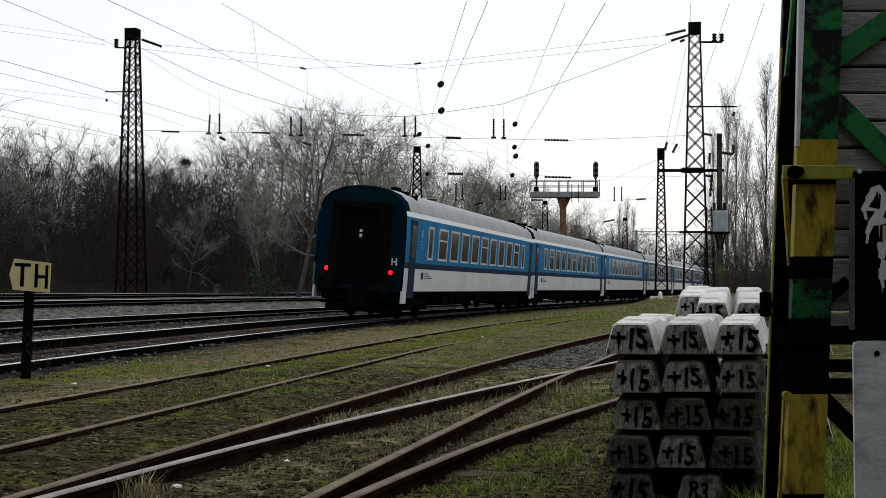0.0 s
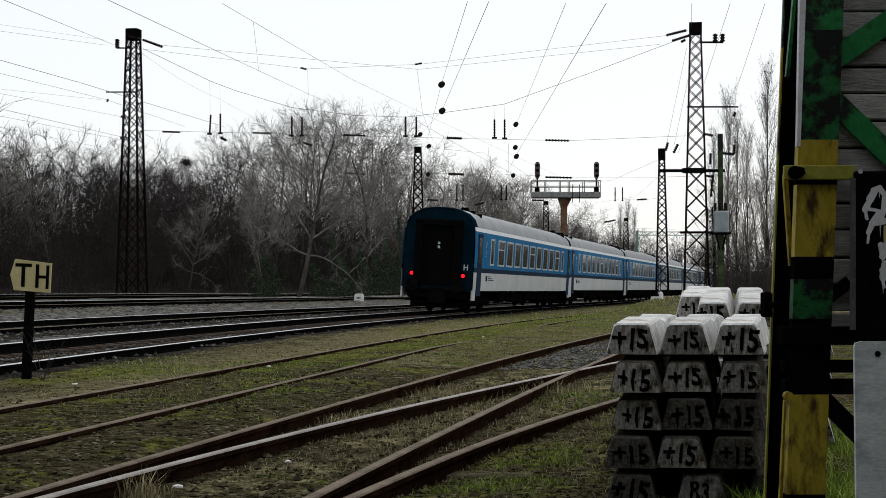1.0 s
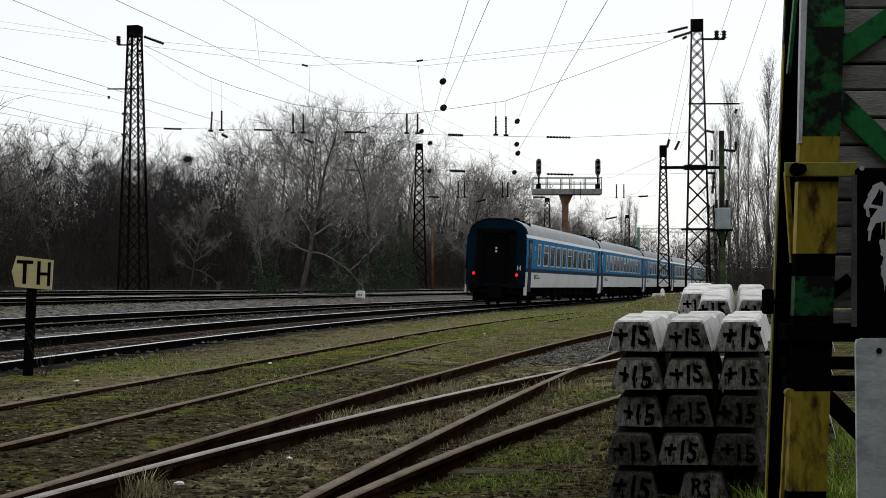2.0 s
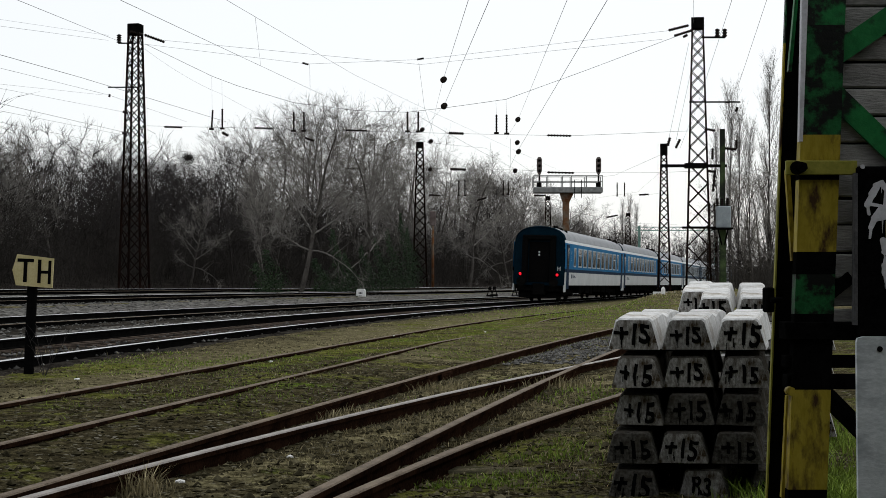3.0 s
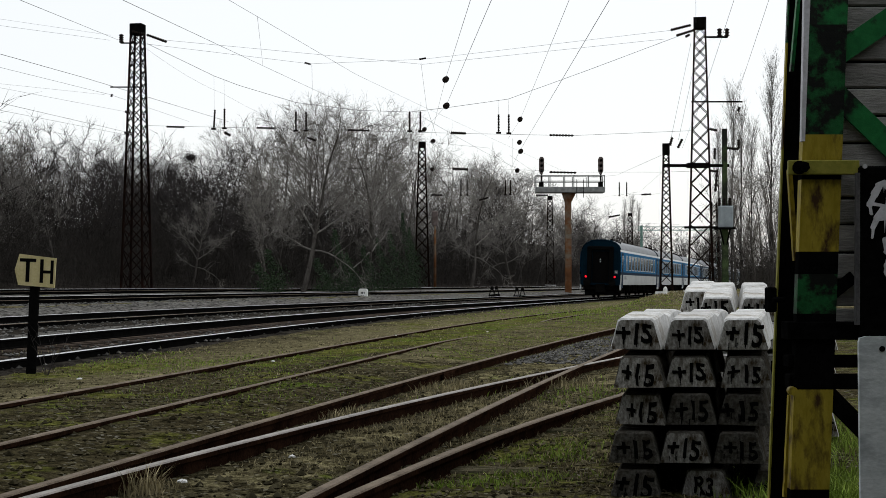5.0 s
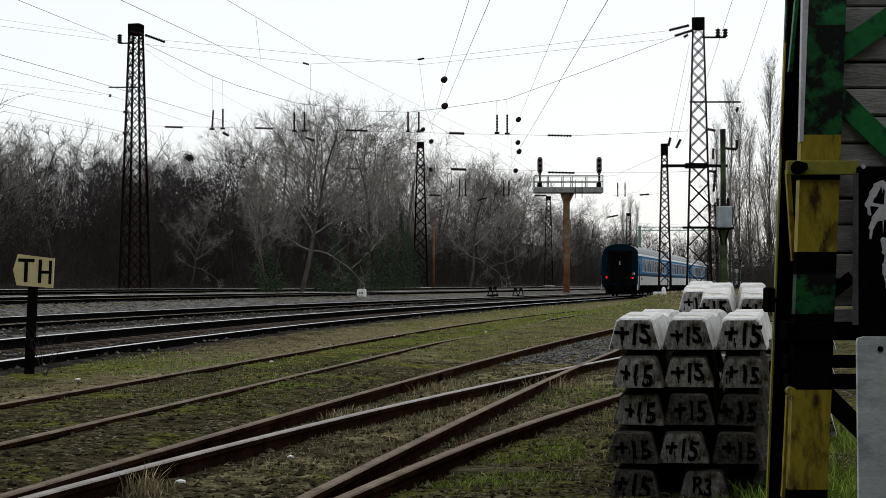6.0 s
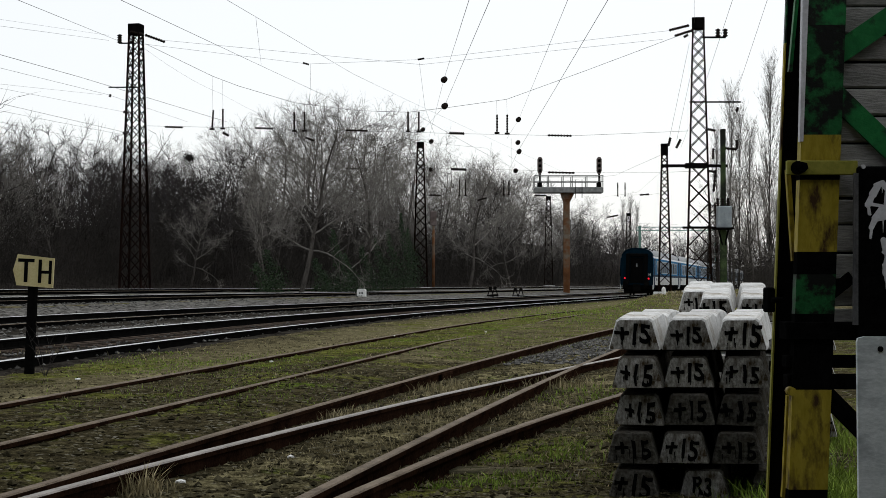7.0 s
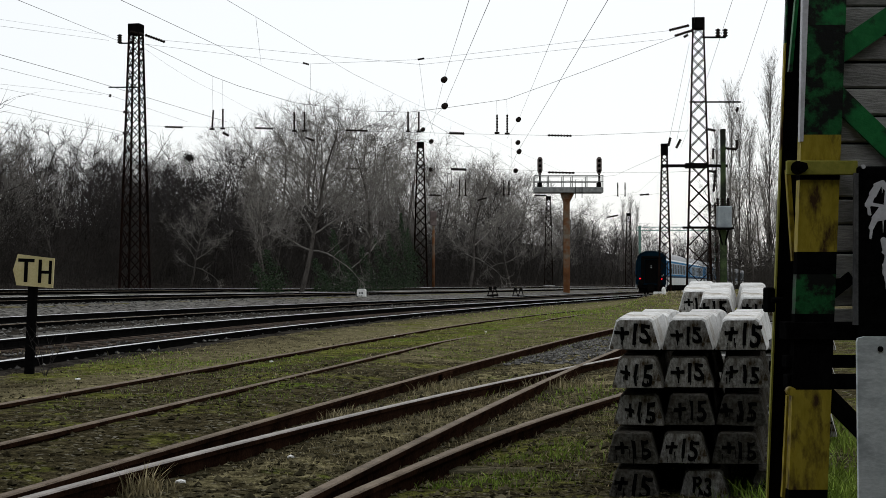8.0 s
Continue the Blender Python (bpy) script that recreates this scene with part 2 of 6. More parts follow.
def prism(bm, pts, axis, a, z, m=0):
    """A polygon pushed along an axis: 'x' takes pts as (y, z), 'y' as (x, z), 'z' as (x, y)."""
    def at(u, v, w):
        return {"x": (w, u, v), "y": (u, w, v), "z": (u, v, w)}[axis]
    lo = [bm.verts.new(at(u, v, a)) for u, v in pts]
    hi = [bm.verts.new(at(u, v, z)) for u, v in pts]
    k = len(pts)
    fs = [bm.faces.new(lo[::-1]), bm.faces.new(hi)] + [bm.faces.new((lo[i], lo[(i + 1) % k], hi[(i + 1) % k], hi[i])) for i in range(k)]
    for f in fs:
        f.material_index = m
    return lo + hi


def part(name, bm, material, parent=None, label="", m=None, kind=""):
    bmesh.ops.recalc_face_normals(bm, faces=bm.faces[:])
    me = bpy.data.meshes.new(name)
    bm.to_mesh(me)
    bm.free()
    for x in (material if isinstance(material, (list, tuple)) else [material]):
        me.materials.append(x)
    ob = new(name, me)
    if parent is not None:
        ob.parent = parent
    if m is not None:
        ob.matrix_basis = m
    if label:
        ob["label"] = label
    if kind:
        ob["kind"] = kind
    return ob


def piece(name, mesh, parent, m):
    ob = new(name, mesh)
    ob.parent, ob.matrix_basis = parent, m
    return ob


# ---- the plan of the tracks ----
def slope(y):
    """Sideways run per metre of the main line: a right-hand curve that straightens."""
    return float(np.interp(y, [-20, 20, 45, 70, 90, 400, 900], [0.0, 0.10, 0.19, 0.232, 0.243, 0.243, 0.3]))


STEP = 0.5
YS = np.arange(-20, 700, STEP)
SL = np.array([slope(y) for y in YS])
XS = np.concatenate([[0], np.cumsum((SL[1:] + SL[:-1]) / 2 * STEP)])
XS += -2.51 - np.interp(45.1, YS, XS)
SS = np.concatenate([[0], np.cumsum(np.hypot(STEP, np.diff(XS)))])


def main_x(y, off=0.0):
    return float(np.interp(y, YS, XS)) + off * math.sqrt(1 + slope(y) ** 2)


def cant(y):
    return float(np.interp(y, [0, 55, 105, 300], [0.13, 0.125, 0.035, 0.03]))


def smooth(a, z, v):
    t = min(max((v - a) / (z - a), 0), 1)
    return t * t * (3 - 2 * t)


# centre offsets from the near main track, and height of the right-hand rail's top
TRACKS = {"near": (0.0, 0.20, 1.0), "second": (-5.5, 0.29, 0.7), "third": (-11.4, 0.66, 0.7), "fourth": (-16.3, 0.87, 0.8)}


def ground_z(x, y):
    d = (x - float(np.interp(y, YS, XS))) / math.sqrt(1 + slope(y) ** 2)
    z = float(np.interp(d, [-400, -85, -40, -23, -20, -18.3, -14.3, -13.5, -9.4, -8.6, -7.4, -3.6, -2.9, -2.0, 1.9, 3.2, 4.5],
                        [13.0, 8.5, 2.8, 1.1, 0.75, 0.72, 0.72, 0.5, 0.5, 0.3, 0.16, 0.16, 0.1, 0.06, 0.04, -0.02, 0.0]))
    z += 7.0 * smooth(330, 430, y)
    z += 2.6 * smooth(-30, -60, d) * noise.noise((x * 0.045, y * 0.045, 2)) if d < -30 else 0
    bank = smooth(4.5, 8, d) * smooth(50, 72, y)
    z += 0.75 * bank
    if 8 < y < 76:
        o = x - SIDING(y)
        z += 0.06 * smooth(-1.2, -0.3, o) * (1 - smooth(1.8, 2.8, o))
    if 4 < y < 46 and abs(x) < 8:
        # the soil lies lower along the turnout's rails
        near = min(abs(x - f) for f in (THROUGH(y), THROUGH(y) + 1.53, BRANCH(y), BRANCH(y) + 1.57))
        z -= 0.02 * (1 - smooth(0.1, 0.42, near)) * (1 - smooth(30, 44, y))
    z += 0.03 * noise.noise((x * 0.7, y * 0.7, 0)) + 0.012 * noise.noise((x * 3.1, y * 3.1, 5)) + 0.012 * noise.noise((x * 6.5, y * 6.5, 8))
    return z


def yard_cover(x, y):
    """How mossy, bare and dry the yard is at a place, by the strips between its rails. Rail shadows are put into bare
    and dry.
    """
    d = (x - float(np.interp(y, YS, XS))) / math.sqrt(1 + slope(y) ** 2)
    o, th, br = x - SIDING(y), x - THROUGH(y), x - BRANCH(y) - 1.5
    far = smooth(26, 42, y)
    if o < 0:
        moss, bare, dry = 0.22 + 0.5 * math.exp(-((x + 4.6) / 1.6) ** 2 - ((y - 20) / 3) ** 2) + 0.3 * far, 0.35 * (1 - smooth(1.3, 2.6, d)) + 0.2, 0.62 - 0.3 * (1 - smooth(1.6, 3.0, d))
    elif o < 1.5:
        moss, bare, dry = 0.52 + 0.2 * smooth(17, 26, y), 0.9 - 0.4 * far, 0.15
    elif th < 0:
        near = 1 - smooth(15, 24, y)
        moss, bare, dry = 0.47 + 0.06 * (1 - near), 0.5 + 0.45 * near, 0.25 + 0.3 * (1 - near)
    elif br < 0:
        moss, bare, dry = 0.36, 0.95, 0.66
    else:
        moss, bare, dry = 0.55, 0.95, 0.5
    # darker, less dry soil close to the rails paints in their shadows
    if 8 < y < 40 and th > -0.5:
        edge = min(abs(th), abs(x - BRANCH(y)), abs(th - 1.5), abs(br))
        bare += 0.5 * (1 - smooth(0.1, 0.4, edge))
        dry -= 0.4 * (1 - smooth(0.1, 0.35, edge))
    return moss, bare, dry


# ---- ground ----
def build_ground():
    xs = [-900, -600, -400, -300, -220, -170, -130, -100, -80, -65] + list(np.arange(-55, -22, 1.5)) + list(np.arange(-22, -4, 0.5)) + \
        list(np.arange(-4, 6, 0.16)) + list(np.arange(6, 30, 0.5)) + list(np.arange(30, 60, 1.5)) + [65, 80, 100, 130, 180, 260, 400, 700, 1100]
    ys = [-300, -120, -60, -30, -15, -6, 0, 3, 5] + list(np.arange(6, 22, 0.16)) + list(np.arange(22, 60, 0.5)) + list(np.arange(60, 180, 2)) + \
        list(np.arange(180, 320, 8)) + [340, 400, 500, 700, 1200, 2500]
    verts, faces = [], []
    for j, y in enumerate(ys):
        for i, x in enumerate(xs):
            verts.append((float(x), float(y), ground_z(x, y)))
    w = len(xs)
    for j in range(len(ys) - 1):
        for i in range(w - 1):
            a = j * w + i
            faces.append((a, a + 1, a + w + 1, a + w))
    me = bpy.data.meshes.new("ground")
    me.from_pydata(verts, [], faces)
    me.polygons.foreach_set("use_smooth", [True] * len(faces))
    cover = [yard_cover(x, y) for x, y, z in verts]
    for k, key in enumerate(("moss", "bare", "dry")):
        me.attributes.new(key, "FLOAT", "POINT").data.foreach_set("value", [c[k] for c in cover])
    me.materials.append(M_SOIL)
    me.materials.append(M_LITTER)
    for p in me.polygons:
        c = p.center
        if 0 < c.y < 690 and (c.x < main_x(c.y, -20.5) or c.y > 330):
            p.material_index = 1
    tagged(new("ground", me), "brown yard soil with moss, straw and gravel patches", "ground", kind="structure")


RAIL = [(-0.065, 0), (0.065, 0), (0.065, 0.012), (0.01, 0.03), (0.01, 0.11), (0.034, 0.12), (0.036, 0.15), (0.028, 0.158),
        (-0.028, 0.158), (-0.036, 0.15), (-0.034, 0.12), (-0.01, 0.11), (-0.01, 0.03), (-0.065, 0.012)]


def sweep_rail(name, fx, fz, y0, y1, step, mats, parent, label=""):
    """A rail whose side position and top height follow fx(y) and fz(y)."""
    bm = bmesh.new()
    ys = list(np.arange(y0, y1, step)) + [y1]
    prev = None
    k = len(RAIL)
    for y in ys:
        s = (fx(y + 0.05) - fx(y - 0.05)) / 0.1
        c = 1 / math.sqrt(1 + s * s)
        ring = [bm.verts.new((fx(y) + u * c, y - u * s * c, fz(y) - 0.158 + v)) for u, v in RAIL]
        if prev:
            for i in range(k):
                f = bm.faces.new((prev[i], prev[(i + 1) % k], ring[(i + 1) % k], ring[i]))
                f.material_index = 1 if i in (6, 7, 8) else 0
        else:
            bm.faces.new(ring)
        prev = ring
    bm.faces.new(prev[::-1])
    return part(name, bm, mats, parent, label)


def sleeper_mesh():
    bm = bmesh.new()
    box(bm, -1.25, -0.13, -0.16, 1.25, 0.13, 0, 0, 0.012)
    me = bpy.data.meshes.new("sleeper")
    bm.to_mesh(me)
    bm.free()
    me.materials.append(M_SLEEPER)
    return me


def build_tracks():
    wood = sleeper_mesh()
    for key, (off, top, k) in TRACKS.items():
        thing = tagged(new("main_track"), {"near": "main line track with polished rails on dark ballast", "second": "second main track with worn shiny rails on stone ballast",
                       "third": "third railway track on raised grey ballast", "fourth": "farthest railway track at the edge of the woods"}[key], "railway track", kind="structure")
        for side, up in ((0.752, 0.0), (-0.752, 1.0)):
            dull = key != "near" and side > 0
            sweep_rail("rail", lambda y, o=off + side: main_x(y, o), lambda y, u=up: top + u * k * cant(y), 8, 420, 2.0,
                       [M_DARK, M_DULL if dull else M_STEEL], thing)
        y, n = 12.0, 0
        while y < 175 and n < 260:
            s = slope(y)
            piece("sleeper", wood, thing, pose(main_x(y, off), y, top - 0.225 + k * cant(y) / 2, 0, math.degrees(math.atan(k * cant(y) / 1.5)), -math.degrees(math.atan(s))))
            y += 0.62 if key == "near" else 0.75
            n += 1


def curve(pts):
    """A smooth line X(y) through a few control places."""
    ys, xs = [p[0] for p in pts], [p[1] for p in pts]
    co = np.polyfit(ys, xs, 3)
    lo, hi = ys[0], ys[-1]
    dlo, dhi = np.polyval(np.polyder(co), lo), np.polyval(np.polyder(co), hi)

    def f(y):
        if y < lo:
            return float(np.polyval(co, lo) + dlo * (y - lo))
        if y > hi:
            return float(np.polyval(co, hi) + dhi * (y - hi))
        return float(np.polyval(co, y))
    return f


def beside(f, off):
    def g(y):
        s = (f(y + 0.1) - f(y - 0.1)) / 0.2
        return f(y) + off * math.sqrt(1 + s * s)
    return g


SIDING = curve([(10, -4.45), (13.2, -3.9), (19.7, -2.86), (29, -1.4), (42.2, 1.05), (58, 4.73), (67.9, 7.84)])
THROUGH = curve([(6, -2.48), (9.24, -1.86), (13, -1.15), (18.8, 0.113), (22.8, 1.0), (29, 2.36), (35.2, 3.93)])
BRANCH = curve([(6, -2.4), (8.59, -1.73), (11.2, -0.99), (13.2, -0.42), (16.5, 0.72), (18.4, 1.4), (24, 3.4)])


M_OLDWOOD = mat("weathered_sleeper_wood", (0.04, 0.034, 0.022), (0.19, 0.166, 0.115), 0.95, 0, 2.5, 25, 0.9, 0.02, stretch=(1, 14, 4), c3=(0.03, 0.035, 0.012), c3_scale=2.2, c3_cut=(0.46, 0.6), rnd=0.35)


def build_yard_tracks():
    t = tagged(new("siding_track"), "disused siding with thin rusty rails sunk in grass", "railway track", kind="structure")
    sweep_rail("rail", SIDING, lambda y: 0.10, 9, 75, 0.8, [M_RUST, M_DULL], t)
    sweep_rail("rail", beside(SIDING, 1.5), lambda y: 0.10 - 0.05 * smooth(26, 34, y) + 0.05 * smooth(42, 46, y), 9, 75, 0.8, [M_RUST, M_DULL], t)
    t = tagged(new("turnout"), "rusty railway turnout with worn wooden sleepers in the soil", "railway track", kind="structure")
    sweep_rail("stock_rail", THROUGH, lambda y: 0.10, 4, 45, 0.5, [M_RUST, M_DULL], t)
    sweep_rail("stock_rail", beside(BRANCH, 1.5), lambda y: 0.10 - 0.05 * smooth(9.5, 17, y), 4, 30, 0.5, [M_RUST, M_DULL], t)
    bm = bmesh.new()
    box(bm, -1.45, -0.13, -0.14, 1.45, 0.13, 0, 0, 0.02)
    me = bpy.data.meshes.new("sleeper")
    bm.to_mesh(me)
    bm.free()
    me.materials.append(M_OLDWOOD)
    rnd = random.Random(9)
    y = 5.2
    while y < 30:
        x = (THROUGH(y) + beside(BRANCH, 1.5)(y)) / 2 if y < 19 else THROUGH(y) + 0.75
        o = piece("sleeper", me, t, pose(x, y, ground_z(x, y) + rnd.uniform(-0.065, -0.012), rnd.uniform(-1, 1), rnd.uniform(-0.6, 0.6), -13 + rnd.uniform(-3, 3)))
        y += rnd.uniform(0.55, 0.8)
    # plates bolted over the rail joint
    for y0, off in ((18.4, 0.04), (18.4, -0.04)):
        bm = bmesh.new()
        box(bm, -0.014, -0.32, 0.0, 0.014, 0.32, 0.085, 0, 0.004)
        for k in (-0.22, -0.08, 0.08, 0.22):
            tube(bm, (-0.03, k, 0.045), (0.03, k, 0.045), 0.016, n=6)
        part("fishplate", bm, M_RUST, t, "", pose(THROUGH(y0) + off, y0, -0.01, 0, 0, -math.degrees(math.atan((THROUGH(y0 + 0.1) - THROUGH(y0 - 0.1)) / 0.2))))
    sweep_rail("closure_rail", BRANCH, lambda y: 0.102, 4, 30, 0.5, [M_RUST, M_WORN], t)
    sweep_rail("closure_rail", beside(THROUGH, 1.5), lambda y: 0.104, 4, 45, 0.5, [M_RUST, M_DULL], t)


# ---- train ----
LEN = 26.4


def build_coach():
    """One coach: x to the right, y forward from its rear end, z from the rail's top."""
    thing = new("passenger_coach")
    prof = [(-1.40, 0.92, 2), (-1.41, 1.15, 2), (-1.41, 1.62, 1), (-1.41, 1.80, 0), (-1.41, 2.55, 0), (-1.385, 3.19, 4), (-1.36, 3.34, 3), (-1.25, 3.62, 3),
            (-1.02, 3.84, 3), (-0.68, 3.98, 3), (-0.3, 4.04, 3), (0, 4.05, 3), (0.3, 4.04, 3), (0.68, 3.98, 3), (1.02, 3.84, 3), (1.25, 3.62, 3), (1.36, 3.34, 4),
            (1.385, 3.19, 0), (1.41, 2.55, 0), (1.41, 1.80, 1), (1.41, 1.62, 2), (1.41, 1.15, 2), (1.40, 0.92, 1)]
    for name, keep in (("body", lambda a, b: max(a[1], b[1]) <= 3.345), ("roof", lambda a, b: min(a[1], b[1]) >= 3.335)):
        bm = bmesh.new()
        for a, b in zip(prof, prof[1:]):
            if keep(a, b):
                # the roof's ends are dark hoods that draw in a little
                runs = ((0.06, LEN - 0.06, a[2]),) if name == "body" else ((0.06, 0.3, 5), (0.3, 0.62, 5), (0.62, LEN - 0.62, a[2]), (LEN - 0.62, LEN - 0.3, 5), (LEN - 0.3, LEN - 0.06, 5))

                def at(p, y):
                    k = 0.94 if name == "roof" and (y < 0.1 or y > LEN - 0.1) else 1.0
                    return bm.verts.new((p[0] * (0.5 + 0.5 * k), y, 3.34 + (p[1] - 3.34) * k))
                for y0, y1, mi in runs:
                    f = bm.faces.new((at(a, y0), at(b, y0), at(b, y1), at(a, y1)))
                    f.material_index, f.smooth = mi, name == "roof"
        bmesh.ops.remove_doubles(bm, verts=bm.verts[:], dist=0.001)
        ob = part(name, bm, [M_BLUE, M_NAVY, M_WHITE, M_ROOF, M_STRIPE, M_ENDWALL], thing)
        if name == "roof":
            ob["label"] = "grey ribbed roof"
    for y, sgn in ((0.25, -1), (LEN - 0.25, 1)):
        bm = bmesh.new()
        prism(bm, [(p[0] * 0.965, p[1] - 0.035) for p in prof], "y", y - 0.02 if sgn > 0 else y - 0.14, y + 0.14 if sgn > 0 else y + 0.02, 0)
        part("end_wall", bm, M_ENDWALL, thing, "dark navy end wall")
        bm = bmesh.new()
        yo = y + sgn * 0.14
        for x0, x1, z0, z1 in ((-0.9, -0.6, 1.0, 3.5), (0.6, 0.9, 1.0, 3.5), (-0.9, 0.9, 3.3, 3.56)):
            box(bm, x0, min(yo, yo + sgn * 0.3), z0, x1, max(yo, yo + sgn * 0.3), z1, 0, 0.05)
        part("gangway", bm, M_INK, thing, "black rubber gangway")
        bm = bmesh.new()
        box(bm, -0.55, min(yo, yo + sgn * 0.04), 1.05, 0.55, max(yo, yo + sgn * 0.04), 3.2, 0, 0.01)
        part("end_door", bm, M_INK, thing)
        for x in (-0.875, 0.875):
            bm = bmesh.new()
            turned(bm, (x, y + sgn * 0.1, 1.06), (0, sgn, 0), [(0, 0.1), (0.4, 0.1), (0.42, 0.24), (0.5, 0.25)], 12)
            part("buffer", bm, M_DARK, thing)
    for side in (1, -1):
        for y in (0.08, LEN - 0.6):
            bm = bmesh.new()
            box(bm, 1.34, y, 0.55, 1.404, y + 0.52, 0.93, 0, 0.01)
            part("end_skirt", bm, M_WHITE, thing, "white panel beside the door step", pose(0, 0, 0) if side > 0 else pose(0, LEN, 0, 0, 0, 180))
        digit = lettering("1", 0.34, 0.002, 0.004)
        digit.materials.clear()
        digit.materials.append(M_STRIPE)
        cls = piece("class_number", digit, thing, pose(1.414, 2.25, 2.62, 90, 0, 90) if side > 0 else pose(-1.414, LEN - 2.25, 2.62, 90, 0, -90))
        cls["label"] = "white class numeral 1"
        bm = bmesh.new()
        for i in range(3):
            box(bm, 1.406, 2.12, 2.26 + i * 0.1, 1.414, 2.34, 2.3 + i * 0.1)
        part("pictogram", bm, M_BLUEGREY, thing, "pale pictogram bars", pose(0, 0, 0) if side > 0 else pose(0, LEN, 0, 0, 0, 180))
        for y, w in [(3.5, 0.62)] + [(5.45 + 1.95 * i, 1.28) for i in range(9)] + [(22.95, 0.62)]:
            bm = bmesh.new()
            for y0, y1, z0, z1 in ((-w / 2 - 0.07, -w / 2, 1.93, 3.0), (w / 2, w / 2 + 0.07, 1.93, 3.0), (-w / 2, w / 2, 1.93, 2.0), (-w / 2, w / 2, 2.93, 3.0)):
                box(bm, 1.375, y0, z0, 1.43, y1, z1)
            if w > 1 and round((y - 5.45) / 1.95) in (0, 4, 8):
                box(bm, 1.385, -w / 2, 2.58, 1.425, w / 2, 2.63)
            m = pose(0, y, 0) if side > 0 else pose(0, y, 0, 0, 0, 180)
            win = part("window", bm, M_WINFRAME, thing, "", m)
            bm = bmesh.new()
            box(bm, 1.39, -w / 2, 2.0, 1.415, w / 2, 2.93)
            part("pane", bm, M_GLASS, win)
        for y in (1.05, LEN - 1.05):
            bm = bmesh.new()
            box(bm, 1.37, -0.42, 0.72, 1.425, 0.42, 3.12, 0, 0.015)
            m = pose(0, y, 0) if side > 0 else pose(0, y, 0, 0, 0, 180)
            door = part("door", bm, M_NAVY, thing, "dark blue folding door", m)
            bm = bmesh.new()
            box(bm, 1.4, -0.27, 1.95, 1.431, 0.27, 2.95)
            part("pane", bm, M_GLASS, door)
            bm = bmesh.new()
            for z in (0.4, 0.7):
                box(bm, 1.1, -0.38, z, 1.4, 0.38, z + 0.03)
            part("step", bm, M_DARK, door)
        bm = bmesh.new()
        box(bm, 1.408, 2.4, 1.3, 1.414, 2.75, 1.52)
        for i in range(3):
            box(bm, 1.408, 2.9, 1.33 + i * 0.07, 1.414, 4.1 - 0.3 * i, 1.36 + i * 0.07)
        part("marking", bm, M_NAVY, thing, "dark operator mark and illegible lettering", pose(0, 0, 0) if side > 0 else pose(0, LEN, 0, 0, 0, 180))
    for y in (3.6, LEN - 3.6):
        bm = bmesh.new()
        for x in (-1.0, 1.0):
            box(bm, x - 0.07, y - 1.7, 0.42, x + 0.07, y + 1.7, 0.66, 0, 0.02)
            for a in (-1.25, 1.25):
                box(bm, x - 0.12, y + a - 0.2, 0.3, x + 0.12, y + a + 0.2, 0.62, 0, 0.03)
        box(bm, -1.0, y - 0.25, 0.5, 1.0, y + 0.25, 0.9)
        part("bogie", bm, M_DARK, thing)
        for a in (-1.25, 1.25):
            bm = bmesh.new()
            tube(bm, (-0.9, y + a, 0.46), (0.9, y + a, 0.46), 0.08, n=8)
            for x in (-0.75, 0.75):
                tube(bm, (x - 0.065, y + a, 0.46), (x + 0.065, y + a, 0.46), 0.46, n=20)
            part("wheelset", bm, M_DARK, thing)
    bm = bmesh.new()
    rnd = random.Random(4)
    y = 7.0
    while y < 19.5:
        w = rnd.uniform(0.6, 2.0)
        for x in (-1, 1):
            box(bm, x * 0.75 - 0.45, y, rnd.uniform(0.35, 0.55), x * 0.75 + 0.45, y + w, 0.94, 0, 0.02)
        y += w + rnd.uniform(0.2, 0.7)
    box(bm, -1.15, 0.5, 0.86, 1.15, LEN - 0.5, 0.95)
    for y in (0.3, LEN - 1.5):
        box(bm, -1.2, y, 0.55, 1.2, y + 1.2, 0.95, 0, 0.04)
        box(bm, -0.35, y - 0.2, 0.35, 0.35, y + 1.2, 1.0, 0, 0.04)
        box(bm, -1.15, y + 0.4, 0.2, 1.15, y + 0.5, 0.6, 0, 0.02)
    part("underframe", bm, M_DARK, thing, "black equipment boxes under the floor")
    for y in (1.6, 24.2):
        bm = bmesh.new()
        for i, x in enumerate((0.55, 0.75, 0.95)):
            box(bm, x - 0.12, y + i * 0.34, 3.84 - 0.1 * i, x + 0.14, y + 0.3 + i * 0.34, 4.12 - 0.1 * i, 0, 0.03)
        part("roof_vent", bm, M_DARK, thing)
    return thing


def place_on_line(s, half=LEN / 2):
    """The pose of a coach whose rear end stands s metres along the line (its wheels run on the curve)."""
    def at(v):
        y = float(np.interp(v, SS, YS))
        c = cant(y)
        return Vector((main_x(y), y, TRACKS["near"][1] + c / 2)), c
    (a, ca), (b, cb) = at(s + 3.6), at(s + LEN - 3.6)
    d = (b - a).normalized()
    rz = -math.atan2(d.x, d.y)
    rx = math.asin(d.z)
    ry = math.atan((ca + cb) / 2 / 1.5)
    m = Matrix.Translation(a) @ Euler((rx, ry, rz), "XYZ").to_matrix().to_4x4()
    return m @ Matrix.Translation((0, -3.6, 0))


S_START = float(np.interp(45.1, YS, SS))
SPEED = 11.9
M_ENDWALL = mat("end_wall_navy", (0.0015, 0.008, 0.014), (0.004, 0.016, 0.026), 0.85, 0, 1.5, 20, 0.1, spec=0.03)
M_DULLBLUE = mat("dull_coach_blue", (0.035, 0.075, 0.12), (0.055, 0.105, 0.155), 0.6, 0, 0.8, 30, 0.05, spec=0.03)
